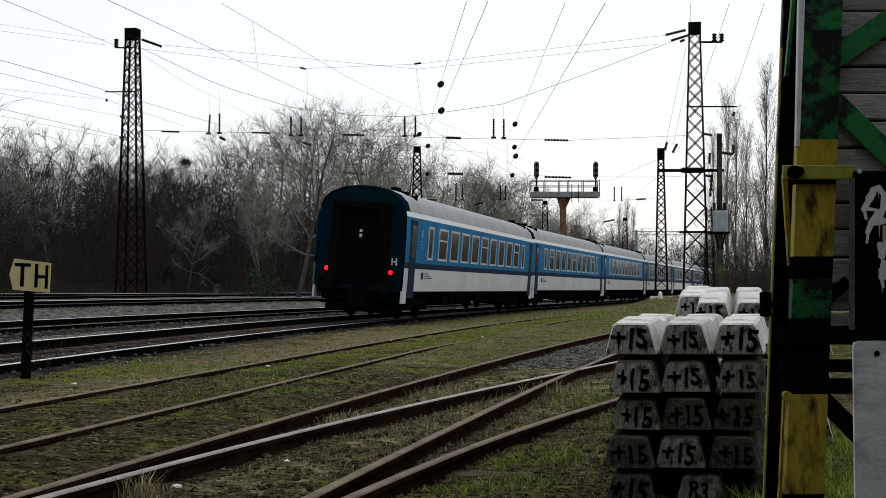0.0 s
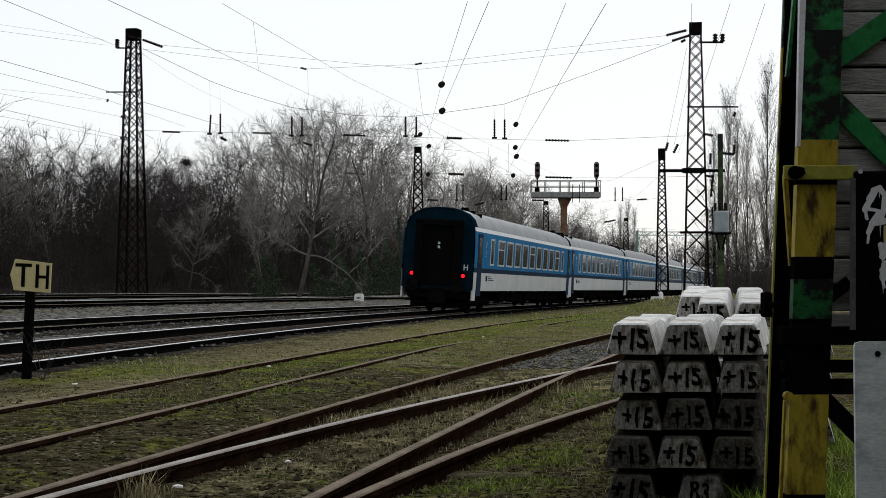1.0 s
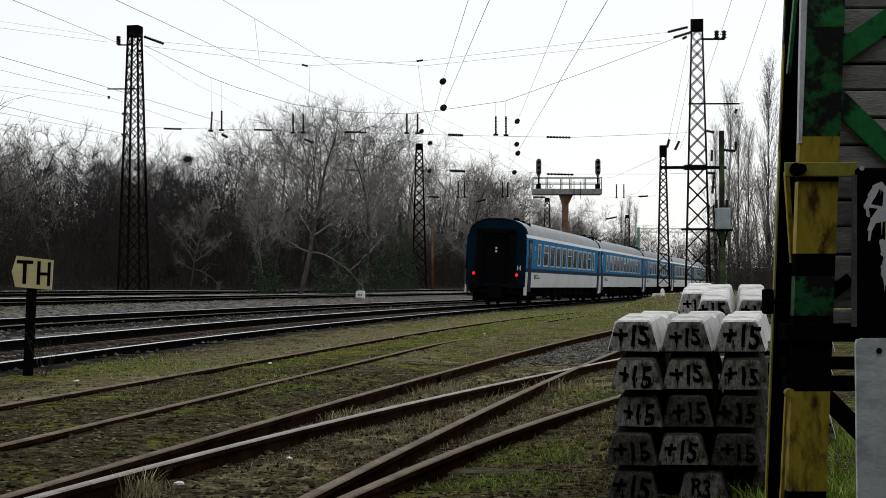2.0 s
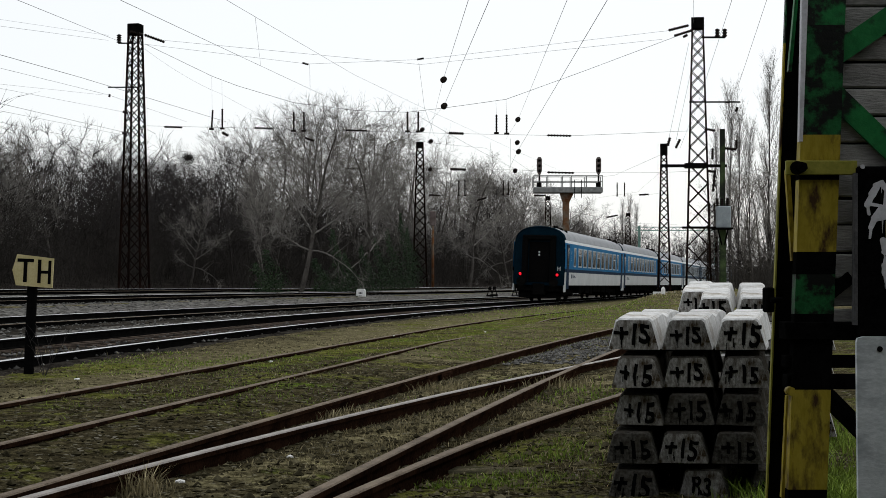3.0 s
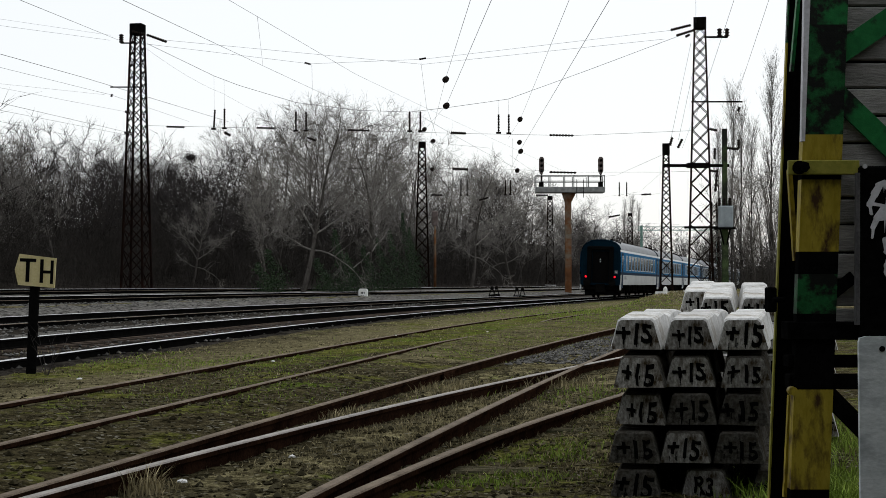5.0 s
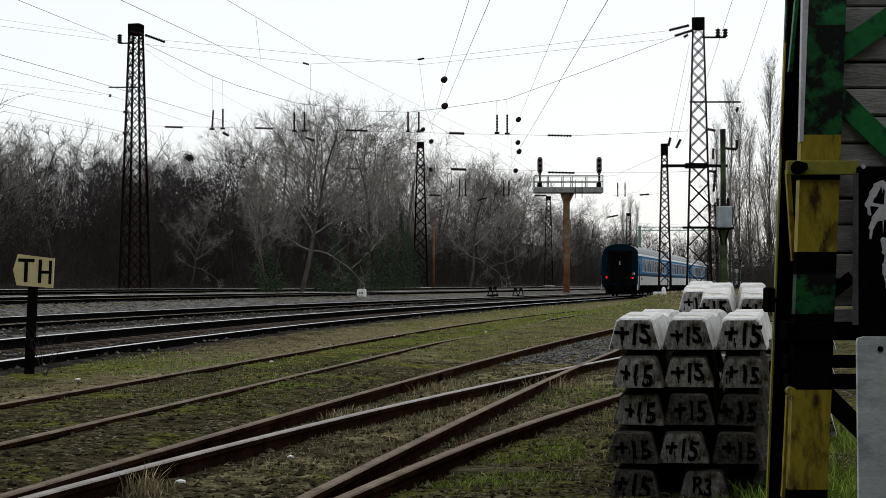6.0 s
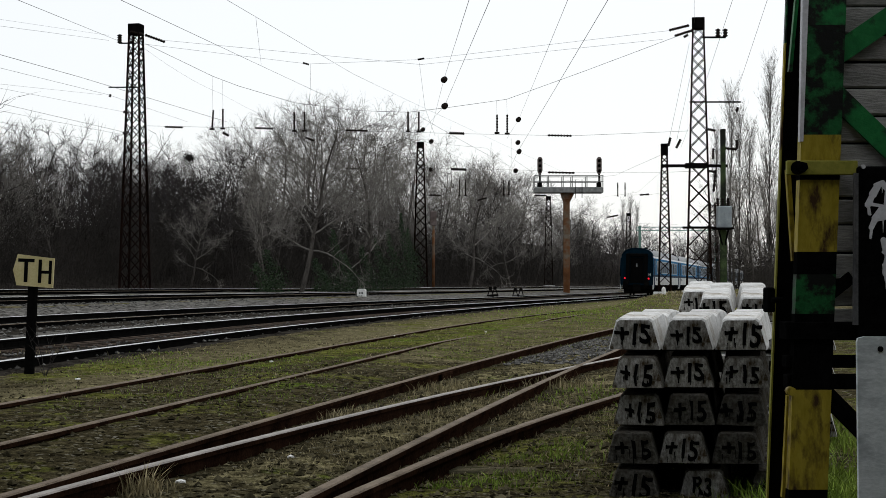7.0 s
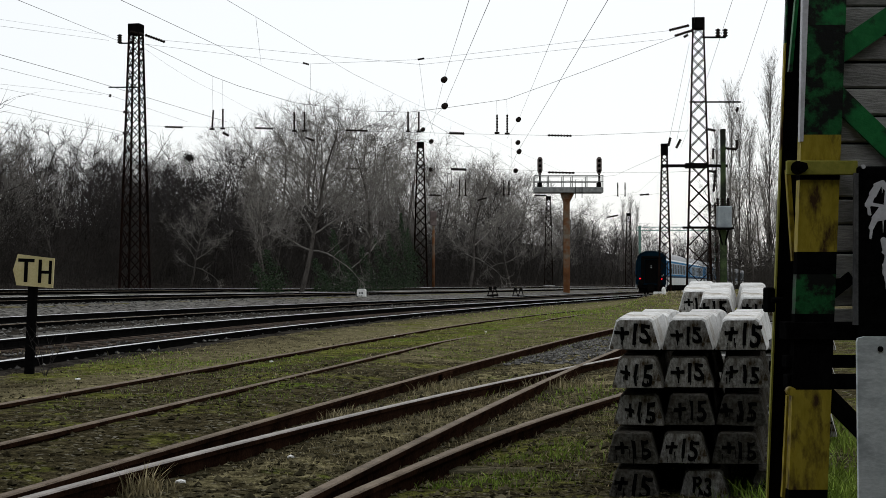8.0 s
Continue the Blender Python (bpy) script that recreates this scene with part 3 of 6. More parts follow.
M_BLUEGREY = mat("faded_blue_print", (0.12, 0.25, 0.4), (0.18, 0.32, 0.48), 0.6, 0, 3, 30, 0)
M_WINFRAME = mat("window_frame_metal", (0.4, 0.44, 0.47), (0.52, 0.56, 0.6), 0.5, 0.2, 3, 30, 0)
COACHES = []


def build_train():
    first = build_coach()
    tagged(first, "blue and white railway coach with grey roof", "railway coach", "coaches of the train")
    COACHES.append(first)
    first.matrix_basis = place_on_line(S_START)
    for i in range(1, 7):
        COACHES.append(copy_thing(first, place_on_line(S_START + i * LEN)))
    # the coaches at the head of the train are a duller grey-blue
    dull_body = [c for c in first.children if c.name.startswith("body")][0].data.copy()
    dull_body.materials[0] = M_DULLBLUE
    for coach in COACHES[3:]:
        [c for c in coach.children if c.name.startswith("body")][0].data = dull_body
        tagged(coach, "dull grey-blue railway coach with grey roof")
    tagged(first, "last blue and white coach with two lit red tail lamps")
    for x, z in ((-1.0, 1.46), (1.0, 1.46)):
        bm = bmesh.new()
        turned(bm, (x, 0.13, z), (0, -1, 0), [(0, 0.13), (0.06, 0.13), (0.08, 0.1)], 14)
        lamp = part("tail_lamp", bm, M_DARK, first)
        bm = bmesh.new()
        turned(bm, (x, 0.06, z), (0, -1, 0), [(0, 0.08), (0.03, 0.07), (0.045, 0.035)], 14)
        part("lens", bm, M_TAIL, lamp, "glowing red lens")
    bm = bmesh.new()
    box(bm, 1.0, 0.07, 1.68, 1.04, 0.1, 1.9)
    box(bm, 1.13, 0.07, 1.68, 1.17, 0.1, 1.9)
    box(bm, 1.0, 0.068, 1.77, 1.17, 0.098, 1.81)
    part("end_mark", bm, M_WHITE, first, "white letter H plate")
    bm = bmesh.new()
    box(bm, -0.04, 0.03, 2.46, 0.04, 0.075, 2.56)
    part("door_sticker", bm, M_WHITE, first)
    bm = bmesh.new()
    box(bm, -0.04, 0.03, 2.62, 0.04, 0.075, 2.7)
    part("door_sticker", bm, M_WHITE, first)


# ---- masts and signals ----
def lattice(bm, w0, w1, z0, z1, bay, leg=0.05, brace=0.025):
    """Four tapering angle legs with crossed bracing."""
    def corner(i, z):
        w = w0 + (w1 - w0) * (z - z0) / (z1 - z0)
        return Vector(((-1, 1, 1, -1)[i] * w / 2, (-1, -1, 1, 1)[i] * w / 2, z))
    for i in range(4):
        tube(bm, corner(i, z0), corner(i, z1), leg, leg * 0.8, 4)
    z = z0
    while z < z1 - 0.1:
        w = w0 + (w1 - w0) * (z - z0) / (z1 - z0)
        zn = min(z + max(w * bay, 0.3), z1)
        for i in range(4):
            j = (i + 1) % 4
            tube(bm, corner(i, z), corner(j, zn), brace, n=4, caps=False)
            tube(bm, corner(j, z), corner(i, zn), brace, n=4, caps=False)
        z = zn


def mast(name, x, y, top, w0, w1, label, leg=0.07, brace=0.026, bay=1.0, turn=-12):
    thing = tagged(new(name), label, "catenary mast", "catenary masts")
    thing.matrix_basis = pose(x, y, ground_z(x, y) - 0.1, 0, 0, turn)
    bm = bmesh.new()
    h = top - ground_z(x, y)
    lattice(bm, w0, w1, 0, h, bay, leg, brace)
    part("lattice_tower", bm, M_MAST, thing)
    bm = bmesh.new()
    box(bm, -w1 / 2 - 0.06, -w1 / 2 - 0.06, h - 0.4, w1 / 2 + 0.06, w1 / 2 + 0.06, h + 0.15, 0, 0.02)
    part("cap", bm, M_DARK, thing)
    bm = bmesh.new()
    box(bm, -w0 / 2 - 0.25, -w0 / 2 - 0.25, -0.4, w0 / 2 + 0.25, w0 / 2 + 0.25, 0.2, 0, 0.03)
    part("footing", bm, M_CONC, thing)
    return thing


def at_px(x, y, depth):
    """A place at a depth on the line of sight of the resting camera."""
    return Vector(((x - 784) / 2650 * depth, depth, EYE_Z + (504 - y) / 2650 * depth))


def build_masts():
    for nm, x, top, dep, w0, w1, lab in (("catenary_mast", 238, 43, 74.6, 1.15, 0.5, "tall rusty lattice mast at the edge of the woods"),
                                    ("catenary_mast", 1238, 32, 72.7, 1.2, 0.5, "tall dark lattice mast with cross beams beside the yard"),
                                    ("catenary_mast", 744, 252, 137, 1.3, 0.55, "rusty lattice mast before the woods"),
                                    ("catenary_mast", 1177, 256, 72.7, 0.6, 0.24, "slender lattice mast joined to the tall mast by a beam"),
                                    ("catenary_mast", 971, 348, 215, 1.2, 0.6, "distant dark lattice mast by the tracks"),
                                    ("catenary_mast", 1113, 378, 273, 1.3, 0.7, "far dark lattice mast beyond the train")):
        p = at_px(x, top, dep)
        mast(nm, p.x, p.y, p.z, w0, w1, lab, *((0.07, 0.026) if dep < 100 else (0.11, 0.05)), turn=-12 if x < 500 else -math.degrees(math.atan2(p.x, p.y)))


def build_ballast():
    """A sheet of crushed stone under the main tracks, with loose stones on it."""
    ds = [-19.2, -18.6, -17.4, -15.2, -14.2, -13.2, -12.4, -10.4, -9.2, -8.2, -6.5, -4.5, -3.4, -2.6, -1.6, -0.5, 0.4, 0.95, 1.3]
    ys = list(np.arange(10, 80, 0.7)) + list(np.arange(80, 300, 4))
    verts, faces = [], []
    for y in ys:
        for k, d in enumerate(ds):
            x = main_x(y, d)
            edge = -0.05 if k in (0, len(ds) - 1) else 0.025
            verts.append((x, y, ground_z(x, y) + edge + 0.02 * noise.noise((x * 2, y * 2, 3))))
    w = len(ds)
    for j in range(len(ys) - 1):
        for i in range(w - 1):
            a = j * w + i
            faces.append((a, a + 1, a + w + 1, a + w))
    me = bpy.data.meshes.new("ballast")
    me.from_pydata(verts, [], faces)
    me.materials.append(M_BALLAST)
    me.materials.append(M_OLDBED)
    for i, p in enumerate(me.polygons):
        d = ds[i % (w - 1)]
        if d > -1.7 or -6.6 < d < -4.4:
            p.material_index = 1
    bed = tagged(new("ballast_bed", me), "grey crushed stone ballast under the main tracks", "ballast", kind="structure")
    rnd = random.Random(8)
    spots = []
    while len(spots) < 10000:
        y = 17 + 75 * rnd.random() ** 1.7
        d = rnd.uniform(-13.5, 0.9)
        x = main_x(y, d)
        spots.append((x, y, ground_z(x, y) + 0.04, rnd.uniform(0.02, 0.055)))
    stones("ballast_stones", spots, M_LOOSE, "loose grey ballast stones along the rails", rnd)


def stones(name, spots, material, label, rnd):
    """Many small uneven stones in one mesh."""
    base = [(1, 0, 0), (-1, 0, 0), (0, 1, 0), (0, -1, 0), (0, 0, 1), (0, 0, -1)]
    tri = [(0, 2, 4), (2, 1, 4), (1, 3, 4), (3, 0, 4), (2, 0, 5), (1, 2, 5), (3, 1, 5), (0, 3, 5)]
    verts, faces = [], []
    for x, y, z, r in spots:
        o = len(verts)
        a = rnd.uniform(0, 6.28)
        c, s = math.cos(a), math.sin(a)
        for u, v, w in base:
            k = r * rnd.uniform(0.7, 1.3)
            verts.append((x + (u * c - v * s) * k, y + (u * s + v * c) * k, z + w * k * 0.6))
        faces += [tuple(i + o for i in t) for t in tri]
    me = bpy.data.meshes.new(name)
    me.from_pydata(verts, [], faces)
    me.materials.append(material)
    return tagged(new(name, me), label, "stones", kind="stuff")


# ---- mast fittings ----
def insulator(bm, p, q, r=0.075, n=7, m=0):
    """A string of discs between p and q, turned in one skin."""
    p, q = Vector(p), Vector(q)
    ln = (q - p).length
    prof = [(0, r * 0.4)]
    for i in range(n):
        a = ln * (i + 0.2) / n
        prof += [(a, r * 0.62), (a + ln / n * 0.15, r), (a + ln / n * 0.5, r * 0.9), (a + ln / n * 0.55, r * 0.62)]
    turned(bm, p, q - p, prof + [(ln, r * 0.35)], 8, m)


def build_crossbeam():
    """A beam that ties the slender mast, the tall mast and the pole together, with arms and insulators."""
    dep = 72.2
    thing = tagged(new("cross_beam"), "dark steel cross beam tying the masts and pole", "beam")
    a, b = at_px(1172, 293, dep), at_px(1289, 297, dep)
    bm = bmesh.new()
    box(bm, a.x, dep - 0.1, a.z - 0.08, b.x, dep + 0.1, a.z + 0.06, 0, 0.02)
    box(bm, at_px(1214, 0, dep).x, dep - 0.16, a.z - 0.13, at_px(1252, 0, dep).x, dep + 0.16, a.z + 0.12, 0, 0.02)
    part("beam", bm, M_DARK, thing)
    bm = bmesh.new()
    box(bm, at_px(1209, 0, dep).x, dep - 0.05, at_px(0, 405, dep).z, at_px(1288, 0, dep).x, dep + 0.05, at_px(0, 401, dep).z)
    part("lower_beam", bm, M_DARK, thing)
    bm = bmesh.new()
    box(bm, at_px(1222, 0, dep).x, dep - 0.04, at_px(0, 181, dep).z, at_px(1313, 0, dep).x, dep + 0.04, at_px(0, 178.5, dep).z)
    part("feeder_arm", bm, M_DARK, thing)
    bm = bmesh.new()
    box(bm, at_px(1245, 0, dep).x, dep - 0.05, at_px(0, 66, dep).z, at_px(1287, 0, dep).x, dep + 0.05, at_px(0, 63, dep).z)
    part("top_arm", bm, M_DARK, thing)
    for x in (1273, 1286):
        bm = bmesh.new()
        insulator(bm, at_px(x, 64, dep), at_px(x, 49, dep), 0.13, 3)
        part("pin_insulator", bm, M_INSUL, thing)
    for x0, y0, x1, y1 in ((1254, 228, 1268, 231), (1254, 302, 1266, 304), (1308, 189, 1305, 197), (1198, 262, 1206, 246), (1184, 258, 1188, 243),
                           (1264, 262, 1263, 282), (1284, 262, 1306, 264), (1306, 263, 1306, 247), (1268, 300, 1264, 340)):
        bm = bmesh.new()
        insulator(bm, at_px(x0, y0, dep), at_px(x1, y1, dep), 0.08, 5)
        part("insulator", bm, M_INSUL, thing)
    left = tagged(new("feeder_bracket"), "dark bracket with pin insulator on the rusty mast", "bracket")
    dep = 74.2
    bm = bmesh.new()
    box(bm, at_px(208, 0, dep).x, dep - 0.05, at_px(0, 76, dep).z, at_px(238, 0, dep).x, dep + 0.05, at_px(0, 74, dep).z)
    part("arm", bm, M_DARK, left)
    bm = bmesh.new()
    box(bm, at_px(190, 0, dep).x, dep - 0.04, at_px(0, 154.5, dep).z, at_px(242, 0, dep).x, dep + 0.04, at_px(0, 152.5, dep).z)
    part("arm", bm, M_DARK, left)
    for x0, y0, x1, y1, r in ((209, 75, 209, 59, 0.13), (193, 166, 192, 171, 0.07), (216, 197, 226, 200, 0.08), (215, 235, 226, 233, 0.08)):
        bm = bmesh.new()
        insulator(bm, at_px(x0, y0, dep), at_px(x1, y1, dep), r, 4)
        part("insulator", bm, M_INSUL, left)


def build_pole():
    dep = 72.2
    p = at_px(1281, 0, dep)
    g = ground_z(p.x, dep)
    thing = tagged(new("transformer_pole"), "mossy concrete pole carrying a grey transformer cabinet", "utility pole")
    thing.matrix_basis = pose(p.x, dep, g - 0.2)
    top = at_px(0, 228, dep).z - g + 0.2
    bm = bmesh.new()
    prism(bm, [(-0.14, -0.15), (0.14, -0.15), (0.14, 0.15), (-0.14, 0.15)], "z", 0, top * 0.55)
    prism(bm, [(-0.11, -0.12), (0.11, -0.12), (0.11, 0.12), (-0.11, 0.12)], "z", top * 0.55, top)
    part("shaft", bm, M_POLE, thing)
    z0, z1 = at_px(0, 404, dep).z - g + 0.2, at_px(0, 366, dep).z - g + 0.2
    bm = bmesh.new()
    box(bm, -0.38, -0.75, z0, 0.27, -0.2, z1, 0, 0.04)
    for i in range(5):
        box(bm, -0.34 + i * 0.13, -0.78, z0 + 0.1, -0.31 + i * 0.13, -0.74, z1 - 0.1)
    part("cabinet", bm, M_BOX, thing, "grey ribbed transformer tank")
    for x in (-0.35, -0.1, 0.15):
        bm = bmesh.new()
        insulator(bm, (x, -0.45, z1), (x, -0.45, z1 + 0.4), 0.09, 4)
        part("bushing", bm, M_INSUL, thing)
    bm = bmesh.new()
    tube(bm, (-0.3, -0.3, z0), (-0.05, -0.1, z0 - 0.9), 0.04)
    tube(bm, (0.2, -0.3, z0), (0.05, -0.1, z0 - 0.9), 0.04)
    box(bm, -0.5, -0.85, z0 - 0.08, 0.35, 0.1, z0, 0)
    part("bracket", bm, M_DARK, thing)
    second = tagged(new("catenary_mast"), "small far lattice mast beside the pole", "catenary mast", "catenary masts")
    p = at_px(1262, 356, 110)
    second.matrix_basis = pose(p.x, 110, ground_z(p.x, 110) - 0.1)
    bm = bmesh.new()
    lattice(bm, 0.75, 0.35, 0, p.z - ground_z(p.x, 110), 1.0, 0.05, 0.025)
    part("lattice_tower", bm, M_MAST, second)


def build_signal_bridge():
    dep = 145.0
    thing = tagged(new("signal_bridge"), "rusty signal gantry with a railed platform and two signals", "railway signal")
    c = at_px(1003, 0, dep)
    g = ground_z(c.x, dep)
    thing.matrix_basis = pose(c.x, dep, 0)
    z0, z1 = at_px(0, 342, dep).z, at_px(0, 332, dep).z

    def px(x):
        return at_px(x, 0, dep).x - c.x
    bm = bmesh.new()
    box(bm, px(997.5), -0.3, g - 0.3, px(1008.5), 0.3, z0 - 0.5, 0, 0.04)
    prism(bm, [(px(997.5), z0 - 0.9), (px(1008.5), z0 - 0.9), (px(1017), z0), (px(992), z0)], "y", -0.28, 0.28)
    part("column", bm, M_ORUST, thing, "rust-streaked steel column")
    bm = bmesh.new()
    box(bm, px(945), -0.9, z0, px(1067), 0.9, z1, 0, 0.05)
    part("platform", bm, M_SIGNAL, thing)
    for y in (-0.85, 0.85):
        bm = bmesh.new()
        for zz in (z1 + 0.55, z1 + 1.1):
            tube(bm, (px(945), y, zz), (px(1067), y, zz), 0.04)
        for x in (945, 970, 996, 1012, 1038, 1066):
            tube(bm, (px(x), y, z1), (px(x), y, z1 + 1.12), 0.045)
        part("railing", bm, M_SIGNAL, thing)
    for x in (956, 1061):
        bm = bmesh.new()
        h0, h1 = at_px(0, 308, dep).z, at_px(0, 278, dep).z
        prism(bm, [(px(x) - 0.24, h0 + 0.3), (px(x) - 0.1, h0), (px(x) + 0.1, h0), (px(x) + 0.24, h0 + 0.3), (px(x) + 0.24, h1 - 0.2), (px(x) + 0.12, h1), (px(x) - 0.12, h1), (px(x) - 0.24, h1 - 0.2)], "y", -0.2, 0.2)
        sig = part("signal_head", bm, M_SIGHEAD, thing)
        bm = bmesh.new()
        tube(bm, (px(x), 0, z1), (px(x), 0, h0 + 0.1), 0.09)
        box(bm, px(x) - 0.25, -0.2, z1, px(x) + 0.2, 0.2, z1 + 0.5, 0, 0.03)
        part("signal_mount", bm, M_DARK, thing)
        for i in range(3):
            bm = bmesh.new()
            tube(bm, (px(x), -0.2, h1 - 0.35 - i * 0.5), (px(x), -0.42, h1 - 0.33 - i * 0.5), 0.15, n=10, caps=False)
            tube(bm, (px(x), -0.2, h1 - 0.35 - i * 0.5), (px(x), -0.24, h1 - 0.35 - i * 0.5), 0.11, n=10)
            part("hood", bm, M_DARK, sig)
    bm = bmesh.new()
    for x in (1017, 1029):
        tube(bm, (px(x), -1.0, z0 - 0.5), (px(x), -1.0, z1 + 0.7), 0.035)
    part("ladder", bm, M_DARK, thing)


# ---- wires ----
def wire(name, pts, r, label, sag=0.0):
    """A cable through places, in one skin; each run hangs by sag metres."""
    line = [pts[0]]
    for a, b in zip(pts, pts[1:]):
        k = 12 if sag else 1
        line += [a.lerp(b, i / k) - Vector((0, 0, 4 * sag * (i / k) * (1 - i / k))) for i in range(1, k + 1)]
    bm = bmesh.new()
    prev = None
    for i, c in enumerate(line):
        d = (line[min(i + 1, len(line) - 1)] - line[max(i - 1, 0)]).normalized()
        a = d.cross(Vector((0, 0, 1))) if abs(d.z) < 0.9 else d.cross(Vector((0, 1, 0)))
        a.normalize()
        b = d.cross(a)
        ring = [bm.verts.new(c + (a * u + b * v) * r * 0.55) for u, v in ((1, 0), (0, 1), (-1, 0), (0, -1))]
        if prev:
            for k in range(4):
                bm.faces.new((prev[k], prev[(k + 1) % 4], ring[(k + 1) % 4], ring[k]))
        prev = ring
    return tagged(part(name, bm, M_WIRE), label, "overhead wire", "overhead wires")


def build_wires():
    P = at_px
    feeders = [  # places as bearing, height, depth; radius; sag
        ([(-60, -38, 33), (210, 72, 74)], 0.014, 0),
        ([(190, -12, 30), (460, 115, 55), (631, 195, 76), (740, 244, 100), (850, 297, 137)], 0.012, 0.0),
        ([(395, -5, 30), (625, 130, 52), (728, 180, 74), (900, 260, 110), (1010, 310, 150)], 0.009, 0),
        ([(-20, 146, 60), (180, 167, 74)], 0.008, 0),
        ([(-20, 152, 55), (215, 197, 74)], 0.009, 0),
        ([(-20, 30, 66), (190, 61, 74)], 0.008, 0),
        ([(451, 29, 33), (461, 115, 55)], 0.006, 0),
        ([(-40, 85, 40), (141, 136, 55), (400, 215, 76)], 0.015, 0),
        ([(-40, 110, 45), (190, 167, 60), (330, 215, 76)], 0.01, 0),
        ([(-30, 176, 50), (225, 235, 74)], 0.013, 0),
        ([(-30, 190, 52), (225, 240, 74)], 0.01, 0),
    ]
    head_spans = [  # places as bearing, height, depth; radius; sag
        ([(255, 76, 74.4), (375, 134, 74.4), (420, 151, 74.4), (520, 181, 74.3), (630, 195, 74.2), (722, 198, 74), (790, 190, 74), (897, 175, 73.6), (1040, 123, 73.5), (1215, 57, 73)], 0.018, 0),
        ([(250, 82, 74), (390, 165, 100), (530, 230, 137)], 0.011, 0.2),
        ([(-20, 212, 52), (160, 248, 70), (420, 290, 137)], 0.011, 0),
        ([(-20, 42, 60), (190, 70, 74)], 0.01, 0),
        ([(240, 75, 74), (545, 112, 80), (745, 104, 78), (1190, 52, 73)], 0.012, 0.0),
        ([(290, 70, 74), (745, 113, 78), (1175, 68, 73)], 0.012, 0.0),
        ([(374, 134, 74.4), (375, 194, 75)], 0.007, 0),
        ([(392, 141, 74.4), (393, 192, 75)], 0.007, 0),
        ([(520, 181, 74.3), (520, 198, 74.5)], 0.008, 0),
        ([(538, 184, 74.3), (538, 198, 74.5)], 0.008, 0),
        ([(879, 178, 73.6), (880, 203, 73.4)], 0.008, 0),
        ([(897, 175, 73.6), (898, 203, 73.4)], 0.008, 0),
    ]
    overhead_runs = [  # places as bearing, height, depth; radius; sag
        ([(250, 222, 74.5), (470, 227, 74), (810, 236, 73.5), (1010, 240, 73), (1228, 231, 72.7)], 0.014, 0),
        ([(832, -8, 22), (786, 138, 50), (757, 252, 73)], 0.008, 0),
        ([(870, -8, 22), (787, 186, 52), (750, 228, 73)], 0.009, 0),
        ([(1007, -5, 22), (918, 212, 60), (897, 245, 73)], 0.007, 0),
        ([(1079, -5, 22), (918, 266, 62), (903, 297, 74)], 0.01, 0),
        ([(1300, -5, 45), (1252, 140, 66), (1222, 230, 80)], 0.012, 0),
        ([(1362, -5, 45), (1310, 150, 66), (1306, 190, 72)], 0.012, 0),
    ]
    mast_leads = [  # places as bearing, height, depth; radius; sag
        ([(1231, -5, 60), (1231, 40, 72.7)], 0.012, 0),
        ([(1222, 75, 72.6), (1186, 245, 72.4)], 0.012, 0),
        ([(1232, 95, 72.6), (1199, 248, 72.4)], 0.012, 0),
        ([(1228, 205, 72.6), (1206, 262, 72.4)], 0.008, 0),
        ([(747, 298, 137), (900, 300, 137), (1020, 305, 137), (1175, 305, 120), (1230, 303, 73)], 0.016, 0),
        ([(1180, 270, 72.5), (1090, 310, 137), (1000, 320, 190)], 0.014, 0),
        ([(1180, 296, 72.5), (1130, 340, 150), (1060, 350, 220)], 0.012, 0),
    ]
    far_spans = [  # places as bearing, height, depth; radius; sag
        ([(747, 345, 137), (900, 350, 150), (1065, 385, 220)], 0.018, 0),
        ([(250, 296, 74), (470, 298, 100), (745, 300, 137)], 0.013, 0),
        ([(742, 110, 78), (752, 190, 78), (770, 240, 80)], 0.012, 0),
        ([(548, 112, 80), (549, 160, 80)], 0.012, 0),
        ([(742, 205, 100), (915, 300, 140), (1060, 370, 220)], 0.02, 0.1),
        ([(970, 365, 215), (1110, 395, 270), (1200, 398, 300)], 0.025, 0),
        ([(1113, 345, 220), (1150, 345, 215), (1180, 340, 200)], 0.02, 0),
    ]
    droppers = [  # places as bearing, height, depth; radius; sag
        ([(900, 275, 137), (1000, 345, 215), (1113, 398, 273)], 0.02, 0),
        ([(757, 252, 73), (862, 262, 110), (905, 298, 137)], 0.012, 0),
        ([(870, 252, 110), (866, 298, 137)], 0.014, 0),
        ([(905, 245, 90), (905, 298, 137)], 0.014, 0),
    ]
    for pts, r, sag in feeders + head_spans + overhead_runs + mast_leads + far_spans + droppers:
        wire("overhead_wire", [P(*p) for p in pts], r, "thin dark overhead line wire", sag)
    # insulators and weights on the cross wires
    near_strings = ((290, 224, 322, 225, 74.4, 0.075), (450, 226, 483, 227, 74.1, 0.075), (612, 230, 651, 231, 73.8, 0.075), (795, 235, 822, 236, 73.5, 0.1), (970, 239, 1013, 240, 73.1, 0.075), (612, 298, 650, 299, 137, 0.13), (798, 299, 826, 300, 137, 0.19), (970, 305, 1018, 306, 137, 0.13), (393, 234, 404, 240, 76, 0.1), (540, 243, 556, 249, 76, 0.09), (1133, 345, 1150, 344, 215, 0.2))
